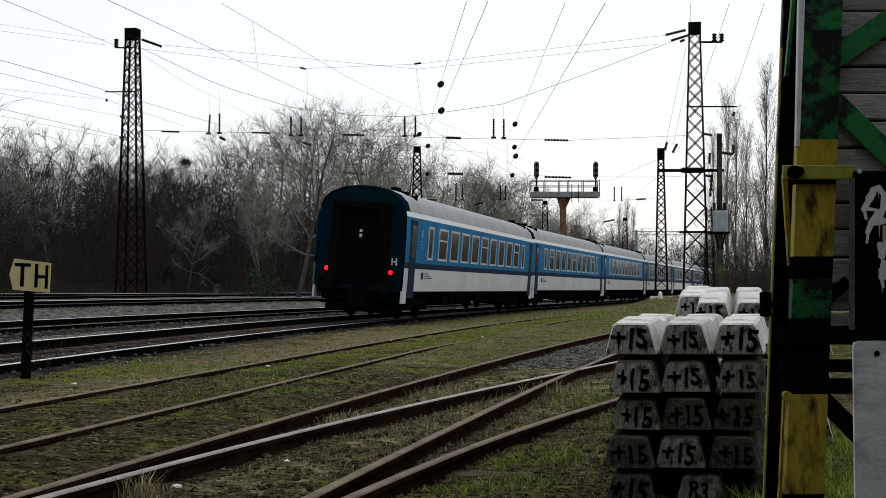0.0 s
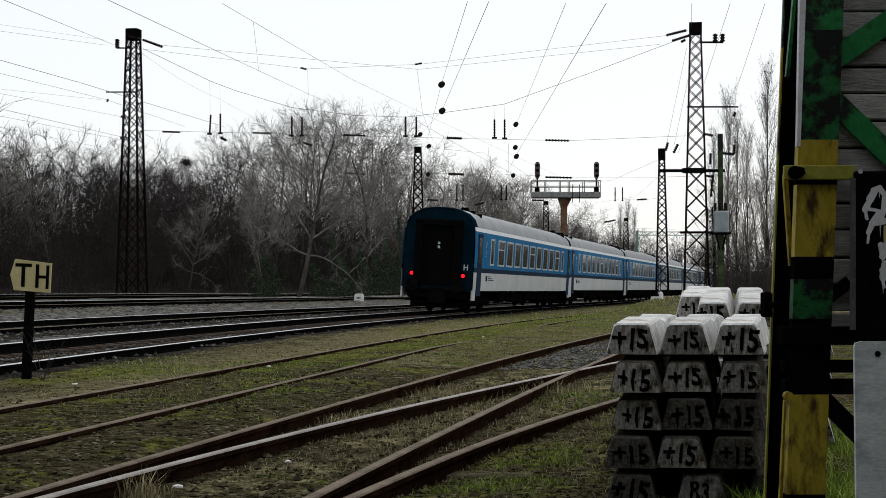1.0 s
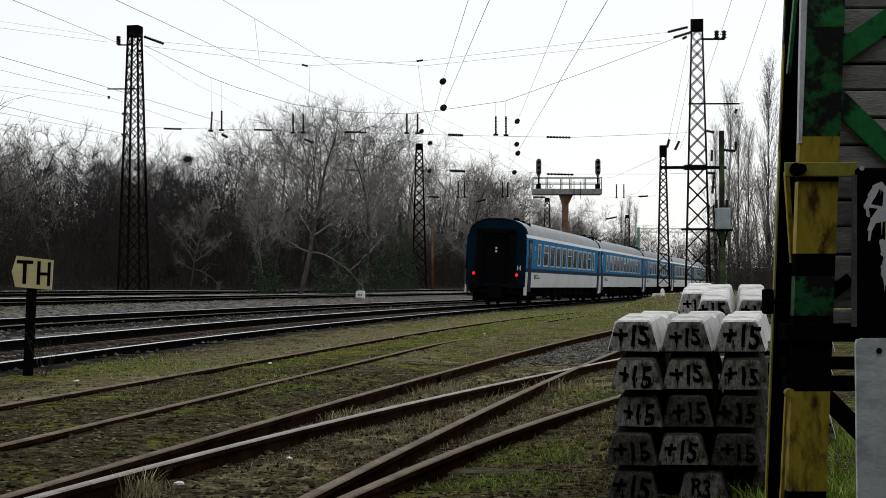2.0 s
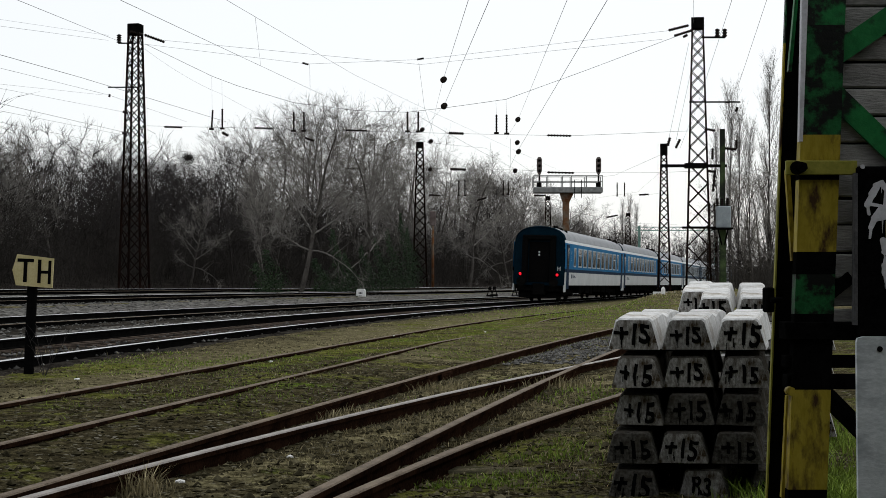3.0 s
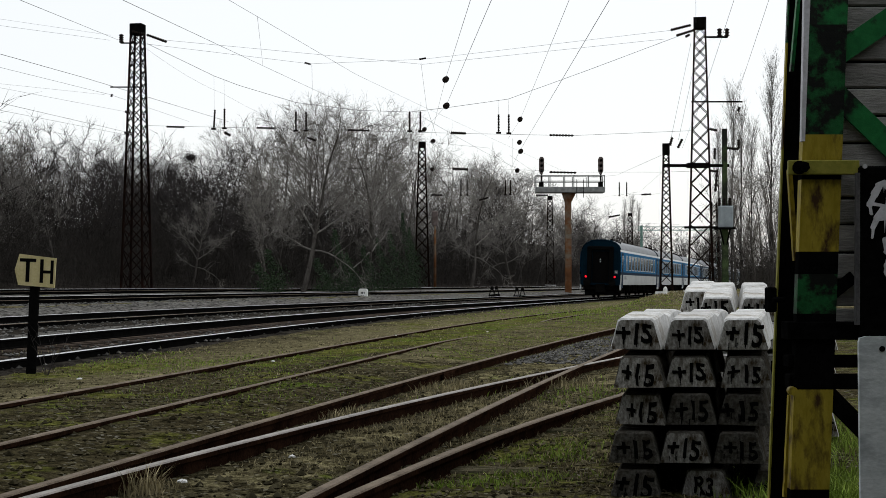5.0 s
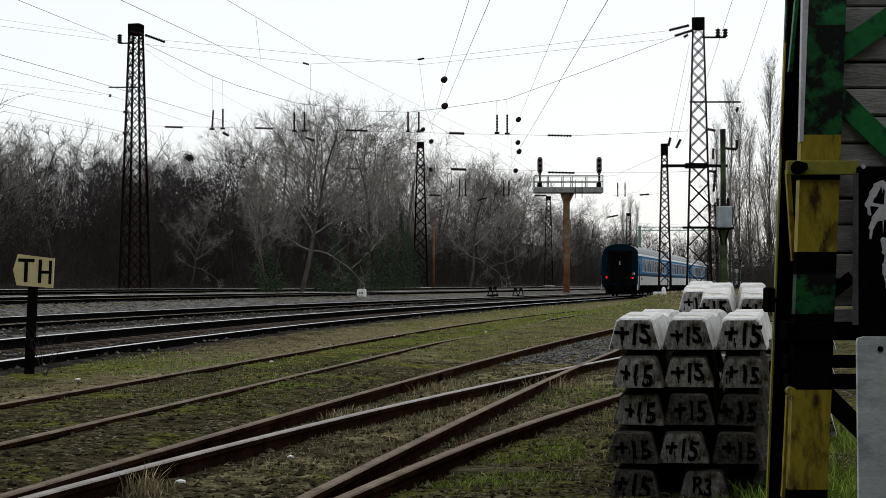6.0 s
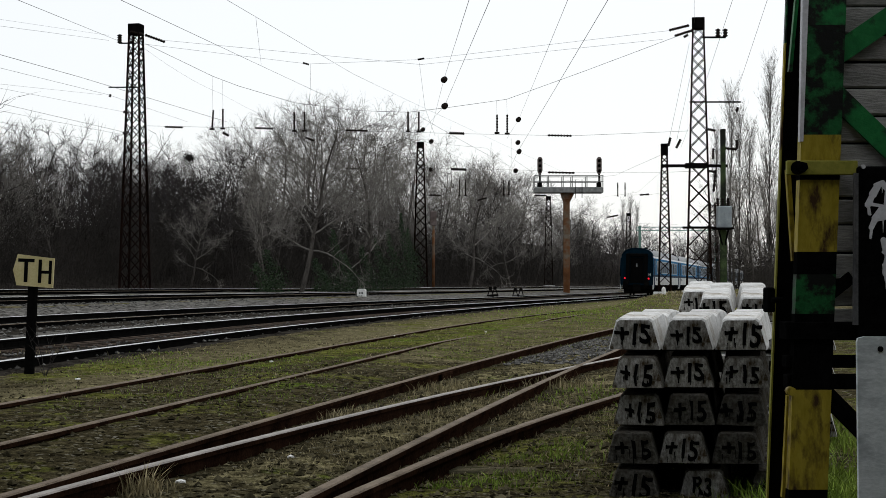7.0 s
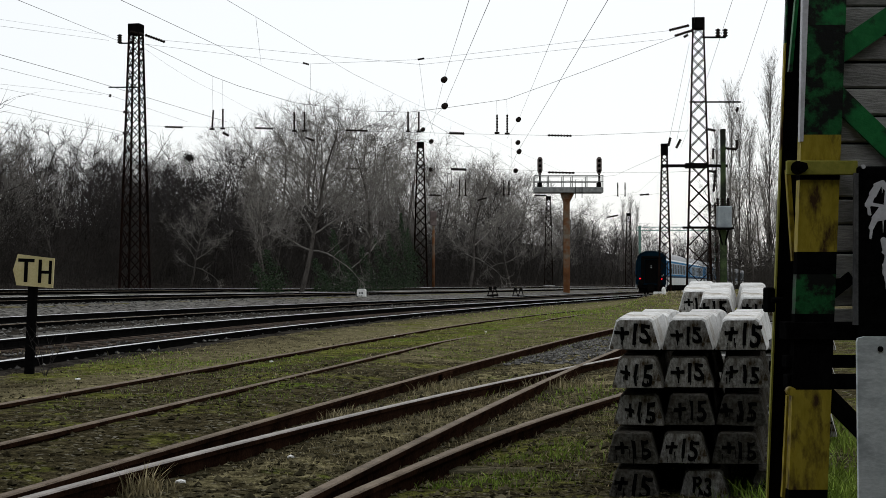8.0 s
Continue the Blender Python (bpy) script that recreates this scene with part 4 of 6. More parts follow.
    far_strings = ((535, 110, 546, 113, 80, 0.08), (739, 104, 751, 102, 78, 0.08), (1186, 52, 1222, 43, 73, 0.1), (1196, 62, 1228, 52, 73, 0.1), (1212, 64, 1220, 60, 73, 0.09), (254, 60, 290, 73, 74.3, 0.1), (228, 54, 252, 60, 74.3, 0.09), (845, 355, 862, 350, 150, 0.14), (946, 346, 968, 346, 215, 0.2), (1075, 385, 1095, 381, 230, 0.2), (760, 345, 780, 346, 137, 0.12))
    for x0, y0, x1, y1, d, r in near_strings + far_strings:
        bm = bmesh.new()
        insulator(bm, P(x0, y0, d), P(x1, y1, d), r * 0.8, 8)
        tagged(part("line_insulator", bm, M_INSUL), "dark ribbed insulator on an overhead wire", "insulator", "line insulators")
    for x, y0, y1, d, r in ((374, 194, 228, 75, 0.055), (393, 192, 227, 75, 0.055), (520, 197, 231, 74.5, 0.055), (538, 197, 231, 74.5, 0.055), (722, 197, 232, 74, 0.055), (741, 197, 232, 74, 0.055),
                         (880, 202, 235, 73.4, 0.055), (898, 202, 236, 73.4, 0.055), (813, 318, 346, 137, 0.07), (824, 318, 346, 137, 0.07), (892, 319, 345, 137, 0.07), (901, 319, 345, 137, 0.07), (1094, 323, 347, 180, 0.09), (1107, 323, 347, 180, 0.09)):
        bm = bmesh.new()
        insulator(bm, P(x + (2 if x == 374 else 0), y0, d), P(x, y1, d), r * 1.05, 12)
        tube(bm, P(x, y1, d) + Vector((-0.12, 0, 0)), P(x, y1, d) + Vector((0.12, 0, 0)), 0.05)
        tagged(part("hanger_insulator", bm, M_INSUL), "dark hanging rod insulator above the cross wire", "insulator", "hanger insulators")
    for x, y, d, r in ((786, 140, 50, 0.105), (787, 187, 52, 0.11), (748, 229, 74, 0.11), (763, 250, 76, 0.11), (762, 300, 100, 0.13), (918, 211, 60, 0.1), (917, 252, 76, 0.12), (919, 268, 62, 0.1), (913, 302, 100, 0.15)):
        bm = bmesh.new()
        c = P(x, y, d)
        ax = Vector((0.25, 1, 0.35)).normalized()
        turned(bm, c - ax * 0.12, ax, [(0, r * 0.5), (0.05, r), (0.1, r * 0.55), (0.13, r), (0.18, r * 0.6), (0.24, r * 0.9), (0.28, r * 0.3)], 12)
        tagged(part("disc_insulator", bm, M_INSUL), "dark disc insulator seen along its wire", "insulator", "disc insulators")


# ---- stack of sleepers ----
def concrete_sleeper():
    thing = new("concrete_sleeper")
    bm = bmesh.new()
    st = [(0, 0.158, 0.132, 0.086), (0.012, 0.168, 0.136, 0.091), (0.45, 0.182, 0.14, 0.096), (0.72, 0.19, 0.135, 0.092), (0.95, 0.18, 0.125, 0.085), (1.21, 0.16, 0.115, 0.085)]
    st = st + [(2.42 - y, h, b, t) for y, h, b, t in st[-2::-1]]
    prev = None
    for y, h, b, t in st:
        ring = [bm.verts.new(c) for c in ((-b, y, 0), (b, y, 0), (b, y, 0.012), (t + 0.008, y, h - 0.012), (t - 0.008, y, h), (-t + 0.008, y, h), (-t - 0.008, y, h - 0.012), (-b, y, 0.012))]
        if prev:
            for i in range(8):
                bm.faces.new((prev[i], prev[(i + 1) % 8], ring[(i + 1) % 8], ring[i]))
        else:
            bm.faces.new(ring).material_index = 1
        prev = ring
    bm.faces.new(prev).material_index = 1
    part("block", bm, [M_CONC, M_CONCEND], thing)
    return thing


def lettering(text, size, depth, bold):
    cu = bpy.data.curves.new("lettering", "FONT")
    cu.body, cu.size, cu.extrude, cu.offset = text, size, depth, bold
    cu.align_x = "CENTER"
    ob = bpy.data.objects.new("lettering", cu)
    scene.collection.objects.link(ob)
    me = bpy.data.meshes.new_from_object(ob.evaluated_get(bpy.context.evaluated_depsgraph_get()))
    bpy.data.objects.remove(ob)
    return me


def hand_painted(me, seed):
    """The same lettering with the uneven edge of a brush."""
    bm = bmesh.new()
    bm.from_mesh(me)
    bmesh.ops.triangulate(bm, faces=bm.faces[:])
    bmesh.ops.subdivide_edges(bm, edges=bm.edges[:], cuts=1, use_grid_fill=True)
    for v in bm.verts:
        a = noise.noise((v.co.x * 28, v.co.y * 28, seed)), noise.noise((v.co.x * 28, v.co.y * 28, seed + 9.5))
        b = noise.noise((v.co.x * 7, v.co.y * 7, seed + 3.3)), noise.noise((v.co.x * 7, v.co.y * 7, seed + 7.7))
        v.co.x += 0.009 * a[0] + 0.022 * b[0]
        v.co.y += 0.009 * a[1] + 0.022 * b[1]
    rnd = random.Random(int(seed * 10))
    xs = [v.co.x for v in bm.verts]
    for _ in range(5):
        x, z0 = rnd.uniform(min(xs), max(xs)), rnd.uniform(0.0, 0.05)
        w, ln = rnd.uniform(0.002, 0.004), rnd.uniform(0.02, 0.055)
        prism(bm, [(x - w, z0 - ln), (x + w * 0.4, z0 - ln - 0.004), (x + w, z0), (x - w, z0)], "z", -0.001, 0.001)
    out = bpy.data.meshes.new("painted_mark")
    bm.to_mesh(out)
    bm.free()
    out.materials.append(M_INK)
    return out


def build_stack():
    rnd = random.Random(21)
    model = concrete_sleeper()
    tagged(model, "grey concrete railway sleeper marked in black paint", "railway sleeper", "stacked sleepers")
    num = lettering("+15", 0.15, 0.001, 0.0045)
    code = lettering("R3", 0.15, 0.001, 0.0045)
    nums = [hand_painted(num, 1.7 * i) for i in range(7)]
    code = hand_painted(code, 4.4)
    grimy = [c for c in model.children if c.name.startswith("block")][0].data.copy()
    grimy.materials[0], grimy.materials[1] = M_GRIME_SHADE, M_GRIME_SHADE
    # rows below the top: dark sides paint in the shade of the gaps
    weathered_shaded = grimy.copy()
    weathered_shaded.materials[1] = M_CONCEND
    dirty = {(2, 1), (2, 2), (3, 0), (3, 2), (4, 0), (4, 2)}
    done = [False]

    def put(x, y, z, text=None, rz=0.0, rx=0.0):
        m = pose(x, y, z, rx, rnd.uniform(-1.2, 1.2), rz + rnd.uniform(-0.8, 0.8))
        if not done[0]:
            model.matrix_basis, ob, done[0] = m, model, True
        else:
            ob = copy_thing(model, m)
            for ch in [c for c in ob.children if c.name.startswith("painted_mark")]:
                bpy.data.objects.remove(ch)
        marks.append((ob, text, rnd.uniform(-0.015, 0.015), rnd.uniform(-5, 5), rnd.uniform(0.88, 1.1)))
        return ob
    marks = []
    front = 8.05
    for r in range(5):
        z = 0.80 - r * 0.2035
        for c in range(3):
            x = (1.035, 1.041, 1.051, 1.010, 1.022)[r] + c * (0.281, 0.2885, 0.277, 0.2835, 0.384)[r] + rnd.uniform(-0.006, 0.006)
            o = put(x, front + rnd.uniform(-0.03, 0.05), z, "R3" if (r, c) == (4, 1) else "+15", -12.5)
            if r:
                [ch for ch in o.children if ch.name.startswith("block")][0].data = weathered_shaded
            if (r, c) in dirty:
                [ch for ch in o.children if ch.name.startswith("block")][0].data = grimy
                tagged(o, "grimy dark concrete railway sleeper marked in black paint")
    for r in range(6):
        z = 0.89 - r * 0.206
        for c in range(3):
            x = 1.955 + c * 0.3 + (0.12 if r else 0)
            if r == 0 and c == 2:
                continue
            put(x, 10.75 + rnd.uniform(-0.05, 0.05), z, "+15", -11, 2.6 if r == 0 else 0)
    put(1.93, 11.4, 0.935, "+15", -11, 1.8)
    for r in range(5):
        put(1.80, 11.2, 0.73 - r * 0.206, "+15", -11)
    for ob, text, dx, tilt, k in marks:
        p = new("painted_mark", code if text == "R3" else nums[rnd.randrange(7)])
        p.parent = ob
        p.matrix_basis = pose(dx, -0.003, 0.03, 90, tilt, 0) @ Matrix.Diagonal((0.82 * k, k * 0.95, 1, 1))
        p["label"] = "black hand-painted " + ("code" if text == "R3" else "number")
    for y0, x0, x1, n, zt, dy in ((front, 0.95, 1.74, 5, 0.80, 0.42), (10.75, 1.99, 2.72, 6, 0.89, 0.5)):
        for r in range(n):
            for a in (dy, 2.42 - dy - 0.1):
                bm = bmesh.new()
                z = zt - r * 0.206
                o = a * 0.21
                box(bm, x0 + o, y0 + a, z - 0.026 if r < n - 1 else z - 0.15, x1 + o, y0 + a + 0.09, z - 0.001, 0, 0.004)
                tagged(part("spacer_batten", bm, M_SLEEPER), "dark timber batten between stacked sleepers", "timber", "spacer battens")


# ---- the old wagon ----
def bar(bm, x0, z0, x1, z1, w, y0, y1, m=0):
    """A flat bar between two points of the side, of width w."""
    a, b = Vector((x0, z0)), Vector((x1, z1))
    d = (b - a).normalized()
    n = Vector((-d.y, d.x)) * w / 2
    prism(bm, [tuple(a - n), tuple(b - n), tuple(b + n), tuple(a + n)], "y", y0, y1, m)


def build_wagon():
    Y = 6.0

    def X(px, y=Y):
        return (px - 784) / 2650 * y

    def Z(py, y=Y):
        return EYE_Z + (504 - py) / 2650 * y
    thing = tagged(new("freight_wagon"), "old wooden freight wagon with green and yellow steel frame", "freight wagon")
    # main post: bands of paint
    bands = [(-60, 42, 0), (42, 238, 1), (238, 284, 2), (284, 318, 3), (318, 446, 2), (446, 486, 3), (486, 556, 1), (556, 690, 3), (690, 866, 2), (866, 960, 3)]

    def edge_l(py):
        return X(1430 - py * 0.0405)

    def edge_r(py):
        return X(1502 - py * 0.0445)
    bm = bmesh.new()
    for a, b, m in bands:
        # front plate and a returned flange on its outer edge
        for y0, y1, l, r in ((Y, Y + 0.012, edge_l, edge_r), (Y + 0.012, Y + 0.06, edge_l, lambda p: edge_l(p) + 0.012), (Y + 0.012, Y + 0.06, lambda p: edge_r(p) - 0.012, edge_r)):
            prism(bm, [(l(b), Z(b)), (r(b), Z(b)), (r(a), Z(a)), (l(a), Z(a))], "y", y0, y1, m)
    bmesh.ops.remove_doubles(bm, verts=bm.verts[:], dist=0.0005)
    part("stanchion", bm, [M_GREEN, M_GREEN_WORN, M_YELLOW, M_INK], thing, "channel post painted in green, yellow and black bands")
    # pale strip along the post's upper flange, painting in its lit edge
    bm = bmesh.new()
    prism(bm, [(edge_l(250) - 0.006, Z(250)), (edge_l(250) + 0.008, Z(250)), (edge_l(-50) + 0.010, Z(-50)), (edge_l(-50) - 0.016, Z(-50))], "y", Y - 0.004, Y + 0.03)
    part("edge_strip", bm, M_PALE, thing, "pale strip painted as the post's lit edge")
    # corner post behind, leaning like the first
    y2 = 6.35
    bm = bmesh.new()
    for a, b, m in ((-60, 75, 0), (75, 265, 1), (265, 900, 3)):
        def l(p):
            return (1394 - p * 0.0445 - 784) / 2650 * y2

        def r(p):
            return (1432 - p * 0.040 - 784) / 2650 * y2
        zz = [EYE_Z + (504 - v) / 2650 * y2 for v in (b, a)]
        prism(bm, [(l(b) + 0.007, zz[0]), (r(b), zz[0]), (r(a), zz[1]), (l(a) + 0.007, zz[1])], "y", y2, y2 + 0.035, 2)
        prism(bm, [(l(b), zz[0]), (l(b) + 0.007, zz[0]), (l(a) + 0.007, zz[1]), (l(a), zz[1])], "y", y2 - 0.01, y2 + 0.015, m)
    bmesh.ops.remove_doubles(bm, verts=bm.verts[:], dist=0.0005)
    part("corner_post", bm, [M_GREEN, M_YELLOW, M_INK, M_OLIVE], thing, "dark corner post with a yellow edge")
    # thin pale braces between the posts
    for x0, p0, x1, p1, w, m in ((1397, 300, 1407, 462, 0.018, M_YELLOW), (1396, 700, 1386, 880, 0.016, M_YELLOW), (1416, -20, 1402, 125, 0.014, M_GREEN)):
        bm = bmesh.new()
        bar(bm, X(x0, 6.2), Z(p0, 6.2), X(x1, 6.2), Z(p1, 6.2), w, 6.2, 6.23)
        part("brace", bm, m, thing)
    # strap, rails and lower bars
    bm = bmesh.new()
    box(bm, X(1391), Y - 0.03, Z(310), X(1517), Y - 0.008, Z(285), 0, 0.003)
    strap = part("strap", bm, M_OLIVE, thing, "yellow-green iron strap")
    bm = bmesh.new()
    tube(bm, (X(1418), Y - 0.05, Z(297)), (X(1418), Y - 0.028, Z(297)), 0.022, n=6)
    tube(bm, (X(1410), Y - 0.036, Z(298)), (X(1410), Y - 0.028, Z(298)), 0.028, n=12)
    part("bolt", bm, M_INK, strap)
    for p0, p1, x0, x1 in ((570, 602, 1389, 1600), (630, 652, 1393, 1600), (664, 690, 1395, 1600)):
        bm = bmesh.new()
        box(bm, X(x0), Y + 0.02 if p0 > 600 else Y - 0.02, Z(p1), X(x1), Y + 0.1, Z(p0), 0, 0.004)
        part("sole_bar", bm, M_INK, thing)
    bm = bmesh.new()
    bar(bm, X(1466), Z(700), X(1545), Z(780), 0.07, Y + 0.02, Y + 0.06)
    part("step_bracket", bm, M_INK, thing)
    bm = bmesh.new()
    tube(bm, (X(1398), Y - 0.03, Z(692)), (X(1398), Y + 0.02, Z(692)), 0.018, n=8)
    part("rivet", bm, M_YELLOW, thing)
    # latch on the corner post
    bm = bmesh.new()
    box(bm, X(1353, 6.3), 6.25, Z(553, 6.3), X(1368, 6.3), 6.33, Z(509, 6.3), 0, 0.006)
    tube(bm, (X(1358, 6.3), 6.22, Z(531, 6.3)), (X(1378, 6.3), 6.22, Z(531, 6.3)), 0.012)
    part("latch", bm, M_INK, thing)
    # diagonal braces over the boards
    for x0, p0, x1, p1 in ((1488, 92, 1640, -12), (1478, 160, 1640, 318)):
        bm = bmesh.new()
        bar(bm, X(x0), Z(p0), X(x1), Z(p1), 0.088, Y + 0.02, Y + 0.035)
        part("diagonal", bm, M_GREEN, thing, "green flat diagonal brace")
    bm = bmesh.new()
    bar(bm, X(1474), Z(520), X(1512), Z(490), 0.05, Y + 0.02, Y + 0.035)
    part("diagonal", bm, M_INK, thing)
    # boards
    k, py = 0, 592
    rnd = random.Random(3)
    while py > -70:
        if py < 500 or py > 560:
            bm = bmesh.new()
            box(bm, X(1466), Y + 0.05 + rnd.uniform(-0.004, 0.004), Z(py), X(1760), Y + 0.085, Z(py - 45 + rnd.uniform(-2, 2)), 0, 0.006)
            part("plank", bm, M_PLANK, thing, "" if k else "weathered grey plank")
        else:
            bm = bmesh.new()
            box(bm, X(1466), Y + 0.05, Z(py), X(1760), Y + 0.085, Z(py - 45), 0, 0.006)
            part("plank", bm, M_PLANK, thing)
        py -= 49
        k += 1
    bm = bmesh.new()
    box(bm, X(1470), Y + 0.09, 1.16, X(1760), Y + 0.1, 2.6)
    part("lining", bm, M_INK, thing)
    bm = bmesh.new()
    box(bm, 1.75, Y + 0.2, 0.95, X(1760), Y + 0.9, 1.0)
    part("floor", bm, M_INK, thing)
    bm = bmesh.new()
    box(bm, 2.4, Y + 0.4, 0.08, 2.55, Y + 0.5, 0.98)
    part("leg", bm, M_INK, thing)
    # black board with paint runs
    board = tagged(new("notice_board"), "black board with white spray paint runs", "board")
    bm = bmesh.new()
    box(bm, X(1512), Y - 0.06, Z(598), X(1700), Y - 0.035, Z(296), 0, 0.008)
    part("panel", bm, M_INK, board)
    bm = bmesh.new()
    prism(bm, [(X(1505), Z(575)), (X(1512), Z(575)), (X(1514), Z(308)), (X(1508), Z(308))], "y", Y - 0.06, Y - 0.03)
    part("edge", bm, M_STEELGREY, board, "grey metal edge")
    bm = bmesh.new()
    tube(bm, (X(1522), Y - 0.066, Z(297)), (X(1522), Y - 0.058, Z(297)), 0.009, n=10)
    part("screw", bm, M_PALE, board)
    run = random.Random(12)
    for n, (pts, w) in enumerate((((1533, 380, 1530, 362), 0.012), ((1530, 364, 1540, 345), 0.022), ((1540, 345, 1548, 330), 0.028), ((1546, 330, 1556, 326), 0.022), ((1556, 326, 1566, 340), 0.02), ((1566, 340, 1563, 362), 0.026),
                   ((1563, 362, 1557, 384), 0.018), ((1530, 362, 1555, 366), 0.012), ((1556, 372, 1543, 388), 0.03), ((1543, 388, 1536, 404), 0.022), ((1536, 404, 1534, 422), 0.01), ((1543, 388, 1564, 384), 0.026),
                   ((1557, 426, 1560, 446), 0.02), ((1560, 446, 1566, 424), 0.024), ((1557, 470, 1562, 500), 0.012), ((1566, 460, 1561, 484), 0.03), ((1531, 367, 1531, 380), 0.007))):
        bm = bmesh.new()
        p, q = Vector((X(pts[0]), Z(pts[1]))), Vector((X(pts[2]), Z(pts[3])))
        ang = math.atan2(q.y - p.y, q.x - p.x)
        edge = []
        for c, a0, k in ((q, ang - math.pi / 2, 0.5), (p, ang + math.pi / 2, 0.6)):
            edge += [(c.x + math.cos(a0 + i * math.pi / 7) * w * k * run.uniform(0.8, 1.1), c.y + math.sin(a0 + i * math.pi / 7) * w * k * run.uniform(0.8, 1.1)) for i in range(8)]
        prism(bm, edge, "y", Y - 0.0625 - n * 0.0002, Y - 0.0595)
        if n % 3 == 0:
            prism(bm, [(q.x - 0.002, q.y - run.uniform(0.03, 0.07)), (q.x + 0.003, q.y), (q.x - 0.004, q.y)], "y", Y - 0.0622 - n * 0.0002, Y - 0.0597)
        part("paint_mark", bm, M_PALE, board, "white dripping spray paint")
    bm = bmesh.new()
    box(bm, X(1562), Y - 0.064, Z(424), X(1600), Y - 0.058, Z(392))
    part("sticker", bm, M_CREAM, board)
    # galvanised guard
    guard = tagged(new("steel_guard"), "galvanised steel guard post with a bolt hole", "post")
    bm = bmesh.new()
    prism(bm, [(X(1519, 5.7), -0.05), (X(1600, 5.7), -0.05), (X(1600, 5.7), Z(596, 5.7)), (X(1530, 5.7), Z(596, 5.7)), (X(1519, 5.7), Z(599, 5.7)), (X(1517, 5.7), Z(606, 5.7))], "y", 5.7, 5.72)
    xb = X(1517, 5.7)
    prism(bm, [(xb + 0.03, -0.05), (xb + 0.05, -0.05), (xb + 0.05, Z(600, 5.7)), (xb + 0.03, Z(600, 5.7))], "y", 5.72, 5.8)
    part("plate", bm, M_GALV, guard)
    bm = bmesh.new()
    tube(bm, (X(1558, 5.7), 5.696, Z(618, 5.7)), (X(1558, 5.7), 5.705, Z(618, 5.7)), 0.011, n=12)
    part("bolt_hole", bm, M_INK, guard)


M_GREEN_WORN = mat("worn_green_paint", (0.008, 0.07, 0.02), (0.018, 0.14, 0.04), 0.55, 0, 4, 40, 0.4, c3=(0.006, 0.007, 0.006), c3_scale=8, c3_cut=(0.44, 0.53))
M_STEELGREY = mat("dull_grey_metal", (0.06, 0.06, 0.062), (0.13, 0.13, 0.135), 0.6, 0.2, 6, 60, 0.1)
M_PALE = mat("pale_paint", (0.5, 0.5, 0.52), (0.68, 0.68, 0.72), 0.6, 0, 6, 60, 0.1)
M_OLIVE = mat("yellow_green_paint", (0.2, 0.2, 0.03), (0.3, 0.28, 0.05), 0.55, 0, 5, 40, 0.2, c3=(0.06, 0.05, 0.02), c3_scale=9, c3_cut=(0.56, 0.68))


def build_sign():
    p = at_px(52, 640, 18.2)
    g = 0.09
    thing = tagged(new("track_sign"), "cream wooden board lettered TH on a black post", "sign")
    thing.matrix_basis = pose(p.x, 18.2, g - 0.05, 0, 2.2, -3) @ Matrix.Scale(0.92, 4)
    h = (at_px(0, 506, 18.2).z - g + 0.05) / 0.92
    bm = bmesh.new()
    box(bm, -0.058, -0.04, 0, 0.058, 0.04, h + 0.1, 0, 0.006)
    part("post", bm, M_INK, thing)
    bm = bmesh.new()
    prism(bm, [(-0.2, h), (0.285, h - 0.02), (0.29, h + 0.37), (-0.2, h + 0.41), (-0.255, h + 0.2)], "y", -0.075, -0.042)
    board = part("board", bm, M_CREAM, thing)
    bm = bmesh.new()
    for x0, z0, x1, z1 in ((-0.19, 0.31, 0.03, 0.355), (-0.105, 0.045, -0.055, 0.31), (0.085, 0.04, 0.13, 0.35), (0.225, 0.03, 0.265, 0.34), (0.13, 0.165, 0.225, 0.205)):
        box(bm, x0, -0.079, h + z0, x1, -0.0755, h + z1)
    part("lettering", bm, M_INK, board, "black letters TH")


def build_light_blockers():
    """Unseen plain walls and roof, added behind and beside the viewer to block sky light."""
    for nm, b in (("wall_south", (-30, -6.3, -0.2, 30, -6.0, 9.0)), ("wall_east", (4.6, -6.0, -0.2, 4.9, 5.0, 5.0))):
        bm = bmesh.new()
        box(bm, *b)
        tagged(part(nm, bm, M_WALL), "unseen plain dark wall added to block sky light", "wall", kind="structure")
    # roof added to darken the stack, ending short of the wagon
    bm = bmesh.new()
    box(bm, -30, -6.0, 5.0, 0.7, 2.0, 5.2)
    tagged(part("roof_overhang", bm, M_WALL), "unseen plain dark roof added to block sky light", "roof", kind="structure")


def build_far_gantry():
    """A green signal gantry far down the line."""
    d = 320.0
    thing = tagged(new("far_gantry"), "distant green steel gantry across the line", "gantry")
    a, b = at_px(1126, 408, d), at_px(1276, 408, d)
    bm = bmesh.new()
    for z in (a.z, a.z + 0.7):
        tube(bm, (a.x, d, z), (b.x, d, z), 0.12, n=4)
    k = 24
    for i in range(k):
        x0, x1 = a.x + (b.x - a.x) * i / k, a.x + (b.x - a.x) * (i + 1) / k
        tube(bm, (x0, d, a.z + 0.7 * (i % 2)), (x1, d, a.z + 0.7 * ((i + 1) % 2)), 0.07, n=4)
    part("truss", bm, M_PALEGREEN, thing)
    for px in (1133, 1268):
        x = at_px(px, 0, d).x
        bm = bmesh.new()
        box(bm, x - 0.25, d - 0.2, ground_z(x, d) - 0.3, x + 0.25, d + 0.2, a.z + 1.0, 0, 0.03)
        part("leg", bm, M_PALEGREEN, thing)


